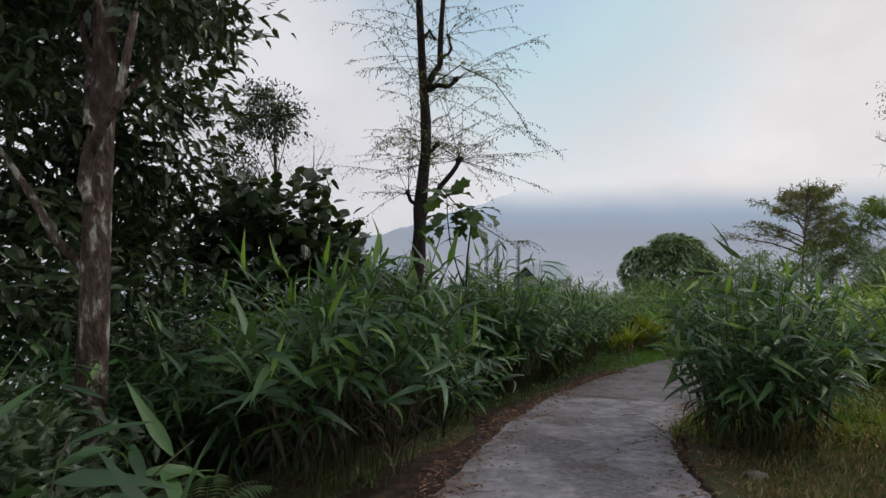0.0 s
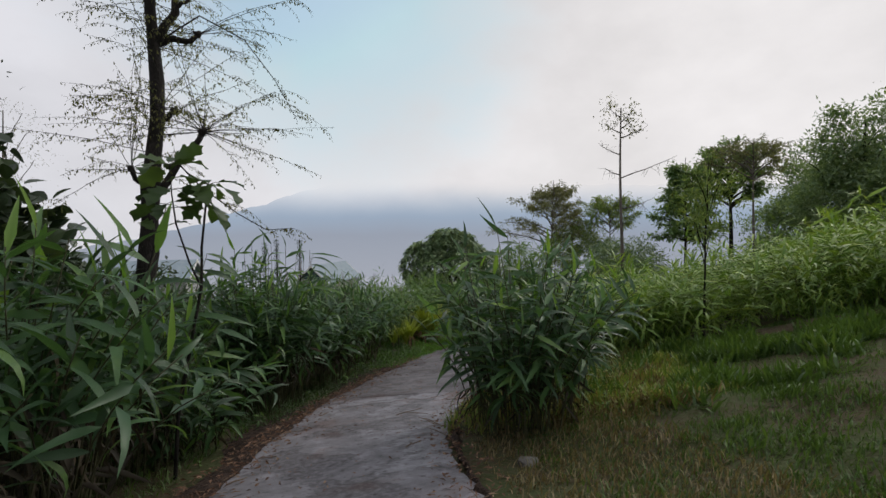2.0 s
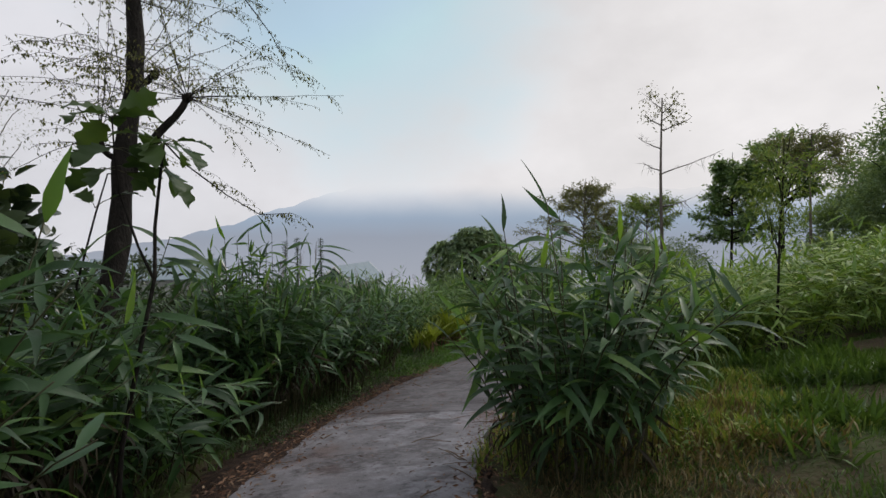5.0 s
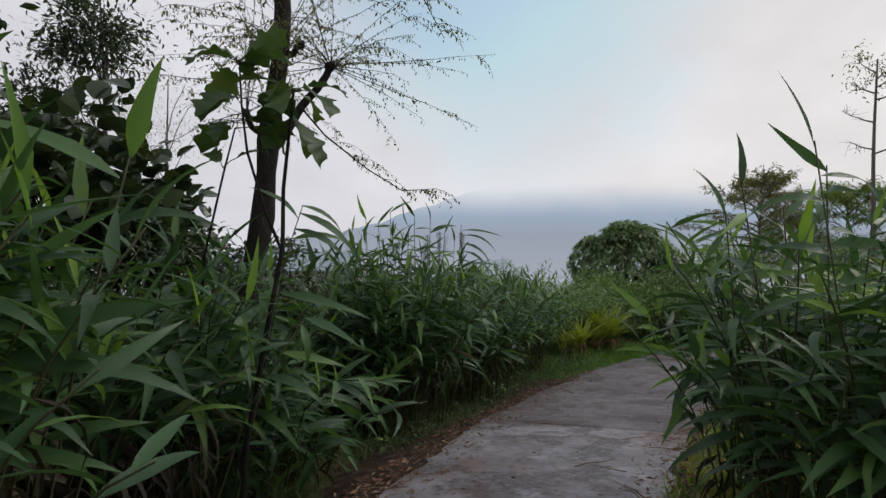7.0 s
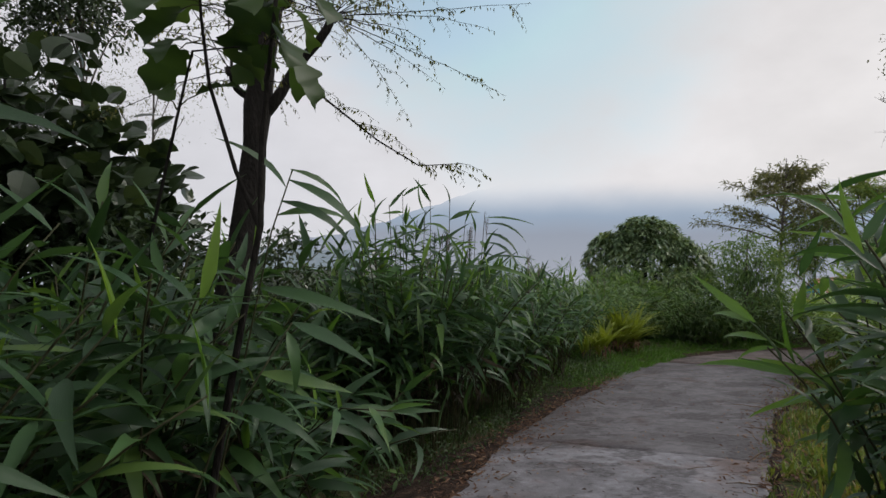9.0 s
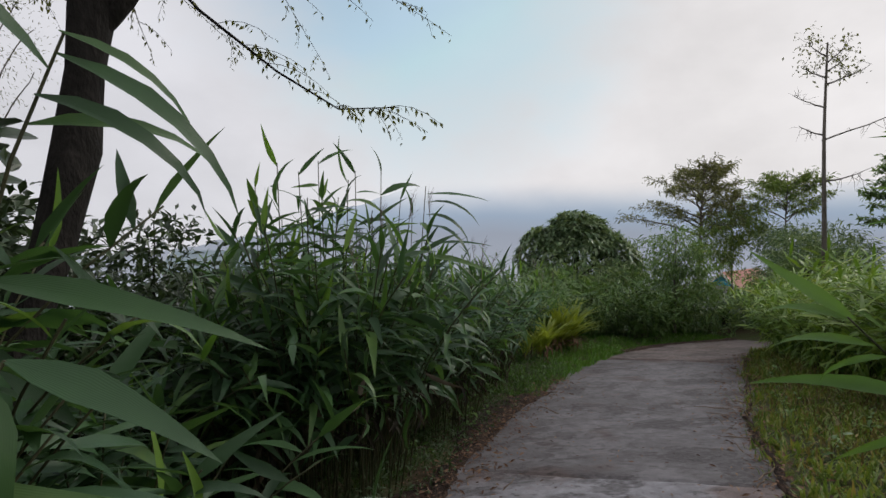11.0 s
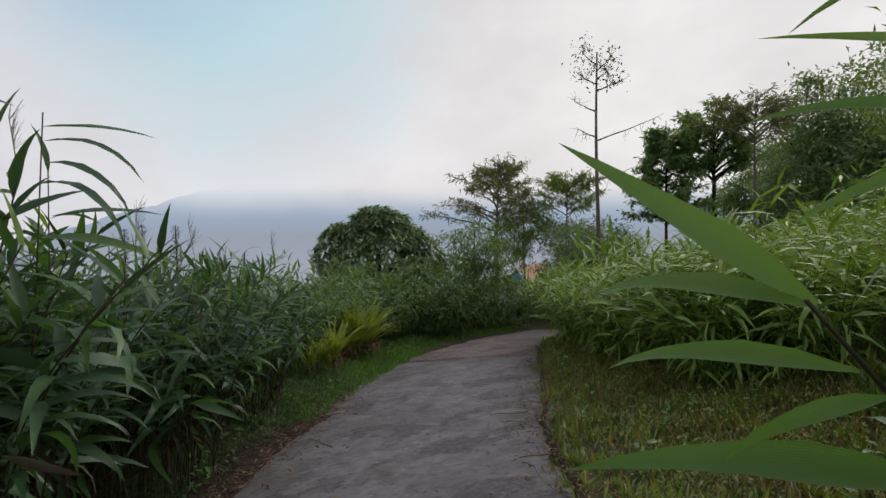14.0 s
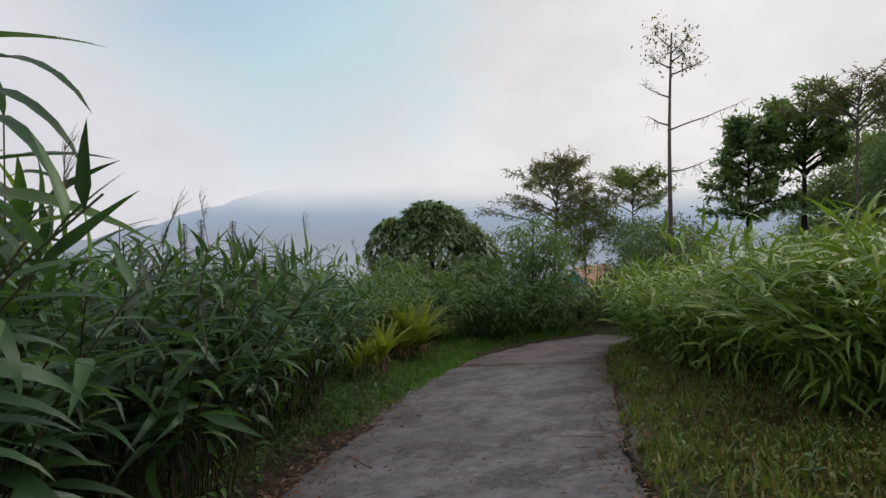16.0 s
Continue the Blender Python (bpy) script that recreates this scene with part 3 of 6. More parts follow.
def reed_clump(x, y, rx, ry, turn, culms, height, label, seed, singles=170, lean=0.32, size=0.46, plumes=0, spears=0.3, start=0.2, group="reed clumps along the track", face=None, dead=0.46):
    """A stand of tall broad-leaved reed: culms, each with its nearest leaves; the rest of the foliage in one mass."""
    r = np.random.default_rng(seed)
    z0 = ground_z(x, y)
    base = thing("reed_clump", (x, y, z0), label, "reed clump", group)
    mass, withered = {}, []
    budget = singles
    ct, st = math.cos(radians(turn)), math.sin(radians(turn))
    order = []
    for i in range(culms):
        q, a = math.sqrt(r.uniform(0, 1)), r.uniform(0, 6.283)
        u, v = rx * q * math.cos(a), ry * q * math.sin(a)
        order.append((u * ct - v * st, u * st + v * ct, q))
    if face is not None:  # the culms that the track passes nearest come first
        order.sort(key=lambda o: -(o[0] * face[0] + o[1] * face[1]))
    n_plume = 0
    for i, (bx, by, q) in enumerate(order):
        h = height * r.uniform(0.72, 1.08) * (1 - 0.18 * q * q)
        out = math.atan2(by, bx) + r.normal(0, 0.6)
        P = culm_points(h, abs(r.normal(lean * (0.35 + 0.9 * q), 0.12)), out, r)
        zb = ground_z(x + bx, y + by) - z0
        P = P + np.array([bx, by, zb - 0.03])
        V, F = tube(P, np.linspace(0.008, 0.0042, 8), 5)
        culm = part("culm", V, F, M_culm, base, smooth=True)
        for p, d, L, c, t in reed_leaves(P, h, r, start, 0.075, size):
            if t < dead + r.normal(0, 0.06):  # the lower leaves have withered and hang, coloured dark for the hollow's shade
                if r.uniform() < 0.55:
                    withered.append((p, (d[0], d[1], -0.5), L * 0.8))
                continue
            if budget > 0 and r.uniform() < 0.72:
                R = frames([d], roll=0.45)[0]
                ob = new("leaf", LEAF_MESH[c])
                ob.parent = culm
                ob.matrix_local = Matrix.Translation(p) @ Matrix((R * L).tolist()).to_4x4()
                budget -= 1
            else:
                mass.setdefault(c, []).append((p, d, L))
        if r.uniform() < spears:
            for _ in range(1):
                d = unit(np.array([r.normal(0, 0.28), r.normal(0, 0.28), 1.0]))
                R = frames([d], up=(math.cos(out), math.sin(out), 0.1))[0]
                ob = new("young_leaf", SPEAR_MESH)
                ob.parent = culm
                ob.matrix_local = Matrix.Translation(P[-1] - np.array([0, 0, 0.05])) @ Matrix((R * size * r.uniform(0.6, 1.05)).tolist()).to_4x4()
        if n_plume < plumes and r.uniform() < 0.5:
            n_plume += 1
            tip = P[-1]
            k = r.uniform(0.2, 0.38)
            side = np.array([r.normal(0, 0.25), r.normal(0, 0.25), 1])
            S = [tip + side * k * s for s in np.linspace(0, 1, 5)]
            pieces = [tube(S, np.linspace(0.003, 0.0015, 5), 4)]
            for j in range(26):
                s0 = along(np.array(S), r.uniform(0.45, 1.0))
                e = s0 + np.array([r.normal(0.03, 0.02), r.normal(0, 0.02), r.uniform(0.04, 0.11)])
                pieces.append(tube([s0, (s0 + e) / 2, e], [0.0011, 0.0009, 0.0005], 3, False))
            V, F = joined(pieces)
            part("plume", V, F, M_plume, culm, "wispy purplish seed plume")
    pieces = []
    for c, rows in mass.items():
        P, D, L = np.array([a[0] for a in rows]), np.array([a[1] for a in rows]), np.array([a[2] for a in rows])
        pieces.append(spread(blade(4, 0.155, (0.15, 0.4, 0.65, 0.95, 1.25)[c], 0.3, 0.3), P, frames(D, roll=0.45), L))
    if pieces:
        V, F = joined(pieces)
        tagged(part("foliage", V, F, M_reed_mass, base, smooth=True), kind="stuff")
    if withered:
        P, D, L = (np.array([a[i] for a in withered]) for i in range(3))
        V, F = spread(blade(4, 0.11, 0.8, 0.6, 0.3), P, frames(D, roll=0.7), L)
        tagged(part("withered_foliage", V, F, M_shade_dead_reed, base, "withered brown leaves, darkened for the shade in the clump", smooth=True), kind="stuff")
    return base


# left side of the track, from the start downhill
reed_clump(-1.8, 1.95, 0.5, 0.6, 0, 12, 1.05, "low dark green broad-leaved reed clump beside the track", 11, 120, 0.6, 0.5, start=0.2, spears=0.05, face=(1, 0), dead=0.1)
clump_a = reed_clump(-1.15, 5.3, 0.85, 1.15, 10, 95, 2.25, "dense dark green broad-leaved reed clump beside the track", 12, 290, 0.34, 0.43, spears=0.30, start=0.27, face=(1, -0.6), dead=0.58)
clump_b = reed_clump(-0.95, 7.2, 0.75, 0.95, -20, 82, 2.3, "dense dark green reed clump with pale young leaf tips", 13, 260, 0.34, 0.43, spears=0.24, start=0.3, face=(1, -0.4), dead=0.52)
clump_fan = reed_clump(-0.05, 8.3, 0.55, 0.7, 0, 46, 1.35, "arching dark green reed clump leaning over the track", 14, 200, 0.62, 0.42, spears=0.05, start=0.12, face=(1, -0.4), dead=0.3)
clump_e = reed_clump(1.05, 10.75, 0.8, 1.0, -30, 135, 2.75, "tall dark green reed clump with seed plumes", 15, 290, 0.27, 0.42, plumes=6, spears=0.26, start=0.34, face=(1, -0.7))
reed_clump(2.25, 13.0, 0.9, 1.25, -36, 115, 2.5, "tall dark green reed clump with pale seed plumes", 16, 260, 0.28, 0.40, plumes=9, spears=0.22, start=0.34, face=(1, -0.7))
reed_clump(3.7, 15.3, 0.85, 1.1, -40, 75, 2.45, "leafy green reed clump at the grass verge", 17, 150, 0.32, 0.38, plumes=5, spears=0.12, start=0.12, face=(1, -0.7))
# right side: the stand between track and meadow
clump_i = reed_clump(3.78, 6.15, 0.72, 0.72, 0, 85, 2.15, "bushy green reed clump standing between track and meadow", 18, 300, 0.31, 0.38, spears=0.34, start=0.2, face=(-0.7, -0.7), dead=0.36)
clump_r = reed_clump(4.5, 7.1, 0.3, 0.34, 0, 14, 1.9, "green reed clump overhanging the edge of the track", 19, 190, 0.2, 0.42, spears=0.0, face=(-1, 0.3))


def leaning_culm(clump, points, leaves, facing=(0.5, -0.6, 0.6), wide=1.0, backlit=False):
    """A culm that hangs out over the track, and its leaves from a place on it to a tip."""
    o = np.array(clump.location)
    P = np.array(points) - o
    V, F = tube(P, np.linspace(0.007, 0.004, len(P)), 6)
    culm = part("culm", V, F, M_culm, clump, smooth=True)
    for start_at, tip, c, k in leaves:
        a, b = np.array(start_at) - o, np.array(tip) - o
        L = np.linalg.norm(b - a)
        d = unit(b - a + np.array([0, 0, (0.10, 0.22, 0.36, 0.55, 0.8)[c] * L]))
        R = frames([d], up=facing)[0] * (L * 1.03)
        R[:, 1] *= k * wide
        # light through hanging leaves comes from the paler leaf colour
        ob = new("leaf", (YOUNG_BACKLIT_MESH if backlit or (c == 0 and L < 0.42) else LEAF_MESH)[c])
        ob.parent = culm
        ob.matrix_local = Matrix.Translation(a) @ Matrix(R.tolist()).to_4x4()


# culms that hang out over the track
leaning_culm(clump_a, [(-0.75, 5.35, -1.2), (-0.62, 5.35, -0.3), (-0.5, 5.35, 0.25), (-0.42, 5.35, 0.6)], [((-0.5, 5.34, 0.24), (0.28, 5.25, 0.40), 0, 1.1), ((-0.48, 5.3, 0.2), (0.31, 5.2, -0.04), 2, 0.8), ((-0.52, 5.38, 0.2), (0.12, 5.32, 0.12), 1, 1.0), ((-0.46, 5.35, 0.4), (0.1, 5.1, 0.75), 0, 1.0), ((-0.6, 5.35, -0.2), (0.0, 5.15, -0.25), 2, 0.9), ((-0.58, 5.35, -0.1), (-0.1, 4.9, 0.0), 1, 0.9)])
leaning_culm(clump_a, [(-0.55, 5.55, -1.25), (-0.25, 5.5, 0.1), (0.05, 5.4, 1.0)], [((0.05, 5.4, 0.98), (0.2, 5.38, 1.36), 0, 1.3), ((0.0, 5.41, 0.9), (-0.4, 5.1, 1.1), 1, 1.0), ((-0.05, 5.42, 0.7), (0.35, 5.2, 0.72), 2, 1.0)])
leaning_culm(clump_b, [(-0.1, 6.9, -1.5), (0.08, 7.1, -0.5), (0.25, 7.3, 0.5), (0.36, 7.36, 0.86)], [((0.34, 7.35, 0.8), (0.84, 7.32, 0.35), 2, 0.8), ((0.3, 7.32, 0.68), (0.74, 7.24, 0.31), 3, 0.8), ((0.35, 7.35, 0.86), (0.72, 7.46, 0.58), 2, 0.7), ((0.2, 7.24, 0.2), (0.88, 7.1, 0.0), 1, 0.8), ((0.28, 7.32, 0.6), (0.8, 7.5, 0.5), 2, 0.7), ((0.33, 7.34, 0.75), (0.2, 6.9, 0.95), 1, 0.9)])
leaning_culm(clump_b, [(-0.2, 6.6, -1.45), (0.1, 6.75, -0.5), (0.45, 6.86, 0.08)], [((0.45, 6.86, 0.08), (0.83, 6.76, -0.12), 0, 1.2), ((0.43, 6.84, 0.04), (0.53, 6.72, -0.25), 3, 1.3), ((0.3, 6.82, -0.15), (0.75, 6.85, -0.3), 1, 1.0), ((0.2, 6.78, -0.3), (0.6, 6.6, -0.5), 2, 1.0)])
leaning_culm(clump_fan, [(0.1, 7.7, -1.6), (0.35, 7.4, -0.75), (0.65, 7.15, -0.45), (0.95, 7.0, -0.42)], [((0.9, 7.02, -0.42), (1.12, 6.9, -0.36), 0, 0.9), ((0.85, 7.05, -0.42), (1.15, 7.1, -0.6), 2, 0.9), ((0.8, 7.08, -0.42), (0.95, 6.75, -0.5), 1, 0.9), ((0.7, 7.12, -0.44), (1.05, 7.2, -0.7), 3, 0.9), ((0.62, 7.16, -0.46), (0.7, 6.8, -0.5), 1, 0.9), ((0.5, 7.28, -0.6), (0.85, 7.35, -0.85), 2, 0.9), ((0.93, 7.0, -0.42), (1.2, 7.0, -0.45), 1, 0.8), ((0.6, 7.18, -0.47), (0.95, 6.95, -0.75), 3, 0.9)])
leaning_culm(clump_e, [(1.75, 10.8, -2.3), (1.95, 10.8, -0.5), (2.03, 10.77, 0.7)], [((2.03, 10.77, 0.62), (2.53, 10.33, 0.55), 0, 1.1), ((2.03, 10.77, 0.54), (2.48, 10.36, 0.38), 2, 0.9), ((2.03, 10.77, 0.42), (2.44, 10.45, 0.14), 3, 0.9), ((2.05, 10.75, 0.12), (2.55, 10.3, 0.13), 0, 0.9), ((2.0, 10.78, 0.3), (2.45, 10.3, 0.02), 3, 0.9), ((2.0, 10.78, 0.0), (2.66, 10.31, -0.14), 1, 0.9), ((1.98, 10.78, -0.1), (2.3, 10.4, -0.1), 1, 0.9)])
leaning_culm(clump_r, [(4.05, 7.2, -1.5), (3.75, 7.25, -0.78), (3.53, 7.32, -0.4), (3.34, 7.39, -0.22), (3.2, 7.46, -0.06)], [((3.24, 7.46, -0.07), (2.97, 7.76, 0.2), 0, 1.3), ((3.21, 7.46, -0.07), (3.12, 7.88, -0.1), 1, 1.1), ((3.3, 7.42, -0.18), (3.2, 7.92, -0.3), 1, 0.9), ((3.34, 7.39, -0.22), (3.12, 7.5, -0.42), 3, 1.0), ((3.5, 7.35, -0.4), (2.98, 7.74, -0.46), 1, 1.1), ((3.6, 7.3, -0.5), (3.2, 7.45, -0.75), 2, 1.0)], (-0.6, -0.45, 0.65), 0.72, True)
leaning_culm(clump_r, [(4.2, 7.3, -1.5), (4.0, 7.4, 0.2), (3.9, 7.45, 0.75)], [((3.9, 7.45, 0.72), (3.58, 7.68, 0.74), 0, 1.0), ((3.9, 7.45, 0.65), (3.6, 7.62, 0.5), 1, 1.0), ((3.95, 7.43, 0.45), (3.62, 7.72, 0.50), 0, 1.0), ((3.97, 7.42, 0.3), (3.66, 7.8, 0.32), 1, 1.0), ((3.99, 7.41, 0.2), (3.6, 7.6, 0.05), 1, 1.0)], (-0.6, -0.45, 0.65), 0.72, True)

def tall_culm(clump, foot, top, seed, n=9):
    """A culm standing out above its clump, with two ranks of spreading leaves and a spear."""
    r = np.random.default_rng(seed)
    foot, top = np.array(foot), np.array(top)
    mid = (foot + top) / 2 + np.array([r.normal(0, 0.03), r.normal(0, 0.03), 0.05])
    rows = [(top - (0, 0, 0.03), top + np.array([r.normal(0, 0.15), r.normal(0, 0.15), r.uniform(0.16, 0.32)]), int(r.integers(0, 2)), r.uniform(0.7, 1.0))]
    az = r.uniform(0, 6.28)
    for i in range(n):
        f = 0.42 + 0.56 * i / n
        p = foot + (top - foot) * f + (mid - (foot + top) / 2) * 4 * f * (1 - f)
        a = az + math.pi * i + r.normal(0, 0.4)
        L = r.uniform(0.28, 0.42)
        rows.append((p, p + np.array([math.cos(a) * L, math.sin(a) * L, r.uniform(-0.12, 0.2)]), int(r.integers(0, 4)), r.uniform(0.85, 1.15)))
    leaning_culm(clump, [foot, mid, top], rows, (r.normal(0, 0.4), -0.6, 0.6))


for k, (foot, top) in enumerate((((3.3, 5.9, -1.25), (2.86, 5.82, 0.95)), ((3.5, 5.7, -1.2), (3.2, 5.75, 1.15)), ((3.6, 6.0, -1.25), (3.45, 5.95, 1.05)), ((3.3, 6.2, -1.3), (3.0, 6.15, 0.8)), ((3.9, 5.7, -1.15), (3.85, 5.6, 0.95)), ((4.1, 6.0, -1.2), (4.2, 5.95, 0.9)))):
    tall_culm(clump_i, foot, top, 300 + k)
for k, (foot, top) in enumerate((((0.9, 10.2, -2.1), (0.85, 10.05, 0.75)), ((1.2, 10.3, -2.1), (1.25, 10.2, 0.7)), ((1.5, 10.5, -2.15), (1.55, 10.4, 0.8)), ((1.0, 10.6, -2.15), (1.0, 10.6, 0.9)), ((1.7, 11.0, -2.25), (1.8, 10.9, 0.6)), ((0.6, 10.3, -2.1), (0.5, 10.2, 0.65)), ((1.3, 10.9, -2.2), (1.35, 10.9, 0.85)), ((0.75, 9.95, -2.0), (0.7, 9.9, 0.8)), ((1.9, 11.5, -2.3), (2.0, 11.4, 0.45)))):
    tall_culm(clump_e, foot, top, 320 + k, 10)


# ---- reed field on the rising ground to the right ----
def field_clump(seed, culms, height, spreadr, mat, label, size=0.36, lean=0.35, start=0.2, step=0.085):
    r = np.random.default_rng(seed)
    base = thing("field_reed", (0, 0, -50), label, "reed clump", "reeds of the hillside field")
    stems, rows = [], []
    for i in range(culms):
        q, a = math.sqrt(r.uniform(0, 1)), r.uniform(0, 6.283)
        bx, by = spreadr * q * math.cos(a), spreadr * q * math.sin(a)
        h = height * r.uniform(0.7, 1.1)
        P = culm_points(h, abs(r.normal(lean + 0.3 * q, 0.15)), math.atan2(by, bx) + r.normal(0, 0.7), r) + np.array([bx, by, -0.05])
        stems.append(tube(P[::2], np.linspace(0.006, 0.002, 4), 3, False))
        rows += [(p, d, L, c) for p, d, L, c, t in reed_leaves(P, h, r, start, step, size)]
    V, F = joined(stems)
    tagged(part("culm", V, F, M_culm, base), kind="stuff")
    pieces = []
    for c in range(3):
        sel = [a for a in rows if min(2, a[3] // 2) == c]
        if sel:
            pieces.append(spread(LITE[c], np.array([a[0] for a in sel]), frames(np.array([a[1] for a in sel]), roll=0.4), np.array([a[2] for a in sel])))
    V, F = joined(pieces)
    tagged(part("foliage", V, F, mat, base, smooth=True), kind="stuff")
    return base


def edge_of_field(x):
    return np.interp(x, [4, 7.2, 9.5, 11.0, 14, 20, 30], [10.6, 10.0, 9.2, 7.2, 3.4, -2, -8])


def verge_width(y):
    """Metres of rough verge between the track and the reeds."""
    return np.interp(y, [9.5, 11.5, 13.5, 16, 19], [2.5, 2.15, 1.6, 1.0, 0.95])


fr = np.random.default_rng(5)
kinds = [field_clump(40 + i, 22, 1.8, 0.5, M_field, "light yellow-green leafy reeds on the hillside", 0.40, 0.42, 0.12, 0.068) for i in range(4)]
spots = []
tries = 0
while len(spots) < 205 and tries < 20000:
    tries += 1
    x, y = fr.uniform(6.5, 30), fr.uniform(-4, 24)
    lat, w = lateral(x, y)
    d = float(lat[0] - w[0])
    if d < verge_width(y) or y < edge_of_field(x) or (y > 21 and d < 3):
        continue
    gap = 0.62 + 0.02 * max(0, d)
    if min([(x - a) ** 2 + (y - b) ** 2 for a, b in spots] or [9]) < gap * gap:
        continue
    spots.append((x, y))
tries = 0
front = []
while len(front) < 34 and tries < 20000:  # the thick front row along the track
    tries += 1
    x, y = fr.uniform(7, 17), fr.uniform(10.2, 19.5)
    lat, w = lateral(x, y)
    d = float(lat[0] - w[0])
    if 0 < d - verge_width(y) < 1.2 and y > edge_of_field(x) and min([(x - a) ** 2 + (y - b) ** 2 for a, b in front] or [9]) > 0.2:
        front.append((x, y))
spots += front
for i, (x, y) in enumerate(spots):
    m = pose(x, y, ground_z(x, y), 0, 0, float(fr.uniform(0, 360))) @ Matrix.Diagonal((*[float(fr.uniform(0.85, 1.25))] * 3, 1))
    if i < 4:
        kinds[i].matrix_basis = m
    else:
        copy_thing(kinds[i % 4], m)

# shaded reeds behind the clumps on the valley side
dark_kinds = [field_clump(50 + i, 22, 1.7, 0.55, M_reed_mass, "dark green reeds on the slope behind the track's edge", 0.42) for i in range(3)]
dark_kinds += [field_clump(55 + i, 24, 2.1, 0.55, M_verge, "mid-green reeds beyond the grass verge", 0.36) for i in range(2)]
dark_spots, tries, used_kinds = [], 0, set()
while len(dark_spots) < 95 and tries < 20000:
    tries += 1
    x, y = fr.uniform(-6.5, 12), fr.uniform(3.5, 27)
    lat, w = lateral(x, y)
    d = float(-lat[0] - w[0])
    if d < (1.9 if y < 15 else 2.3) or d > 6.5 or (x < -1.7 and y < 5.4):
        continue
    if (x + 0.3) ** 2 + (y - 9.07) ** 2 < 0.3 or min([(x - a) ** 2 + (y - b) ** 2 for a, b in dark_spots] or [9]) < 0.6:
        continue
    dark_spots.append((x, y))
for i, (x, y) in enumerate(dark_spots):
    m = pose(x, y, ground_z(x, y), 0, 0, float(fr.uniform(0, 360))) @ Matrix.Diagonal((*[float(fr.uniform(0.85, 1.2))] * 3, 1))
    which = i % 3 if y < 15.5 else 3 + i % 2
    if which in used_kinds:
        copy_thing(dark_kinds[which], m)
    else:
        dark_kinds[which].matrix_basis = m
        used_kinds.add(which)
for i, (x, y) in enumerate(((8.3, 21.4), (9.2, 22.2), (10.1, 22.0), (10.9, 22.9), (11.6, 22.4), (12.3, 23.2), (8.9, 23.4), (9.9, 24.0), (7.6, 22.6), (6.9, 21.2), (7.3, 20.4), (6.0, 19.6), (13.1, 22.4), (14.4, 22.2), (11.0, 24.6), (6.2, 20.9), (5.0, 18.9), (4.4, 17.6), (5.4, 17.9), (12.2, 21.9))):
    copy_thing(dark_kinds[3 + i % 2], pose(x, y, ground_z(x, y), 0, 0, float(fr.uniform(0, 360))) @ Matrix.Diagonal((*[float(fr.uniform(0.8, 1.1))] * 3, 1)))
for i, (x, y) in enumerate(((0.2, 12.2), (0.9, 12.9), (-0.6, 11.7), (0.0, 13.5), (1.2, 14.3), (-1.2, 12.7), (0.5, 15.0), (2.9, 17.4), (2.0, 16.4), (3.5, 18.5), (2.5, 19.2), (1.1, 16.9), (-1.7, 10.6), (-0.2, 10.6), (4.2, 19.9), (3.3, 20.8))):
    copy_thing(dark_kinds[i % 3], pose(x, y, ground_z(x, y), 0, 0, float(fr.uniform(0, 360))) @ Matrix.Diagonal((*[float(fr.uniform(1.1, 1.4))] * 3, 1)))

# ---- trees ----
def limb_path(a, b, r, sag=0.0, wob=0.06, n=7):
    a, b = np.asarray(a, float), np.asarray(b, float)
    t = np.linspace(0, 1, n)[:, None]
    L = np.linalg.norm(b - a)
    P = a + (b - a) * t
    w = np.cumsum(r.normal(0, wob * L / n, (n, 3)), axis=0)
    P = P + w - w[-1] * t
    P[:, 2] += (sag * L * 4 * t * (1 - t))[:, 0]
    return P


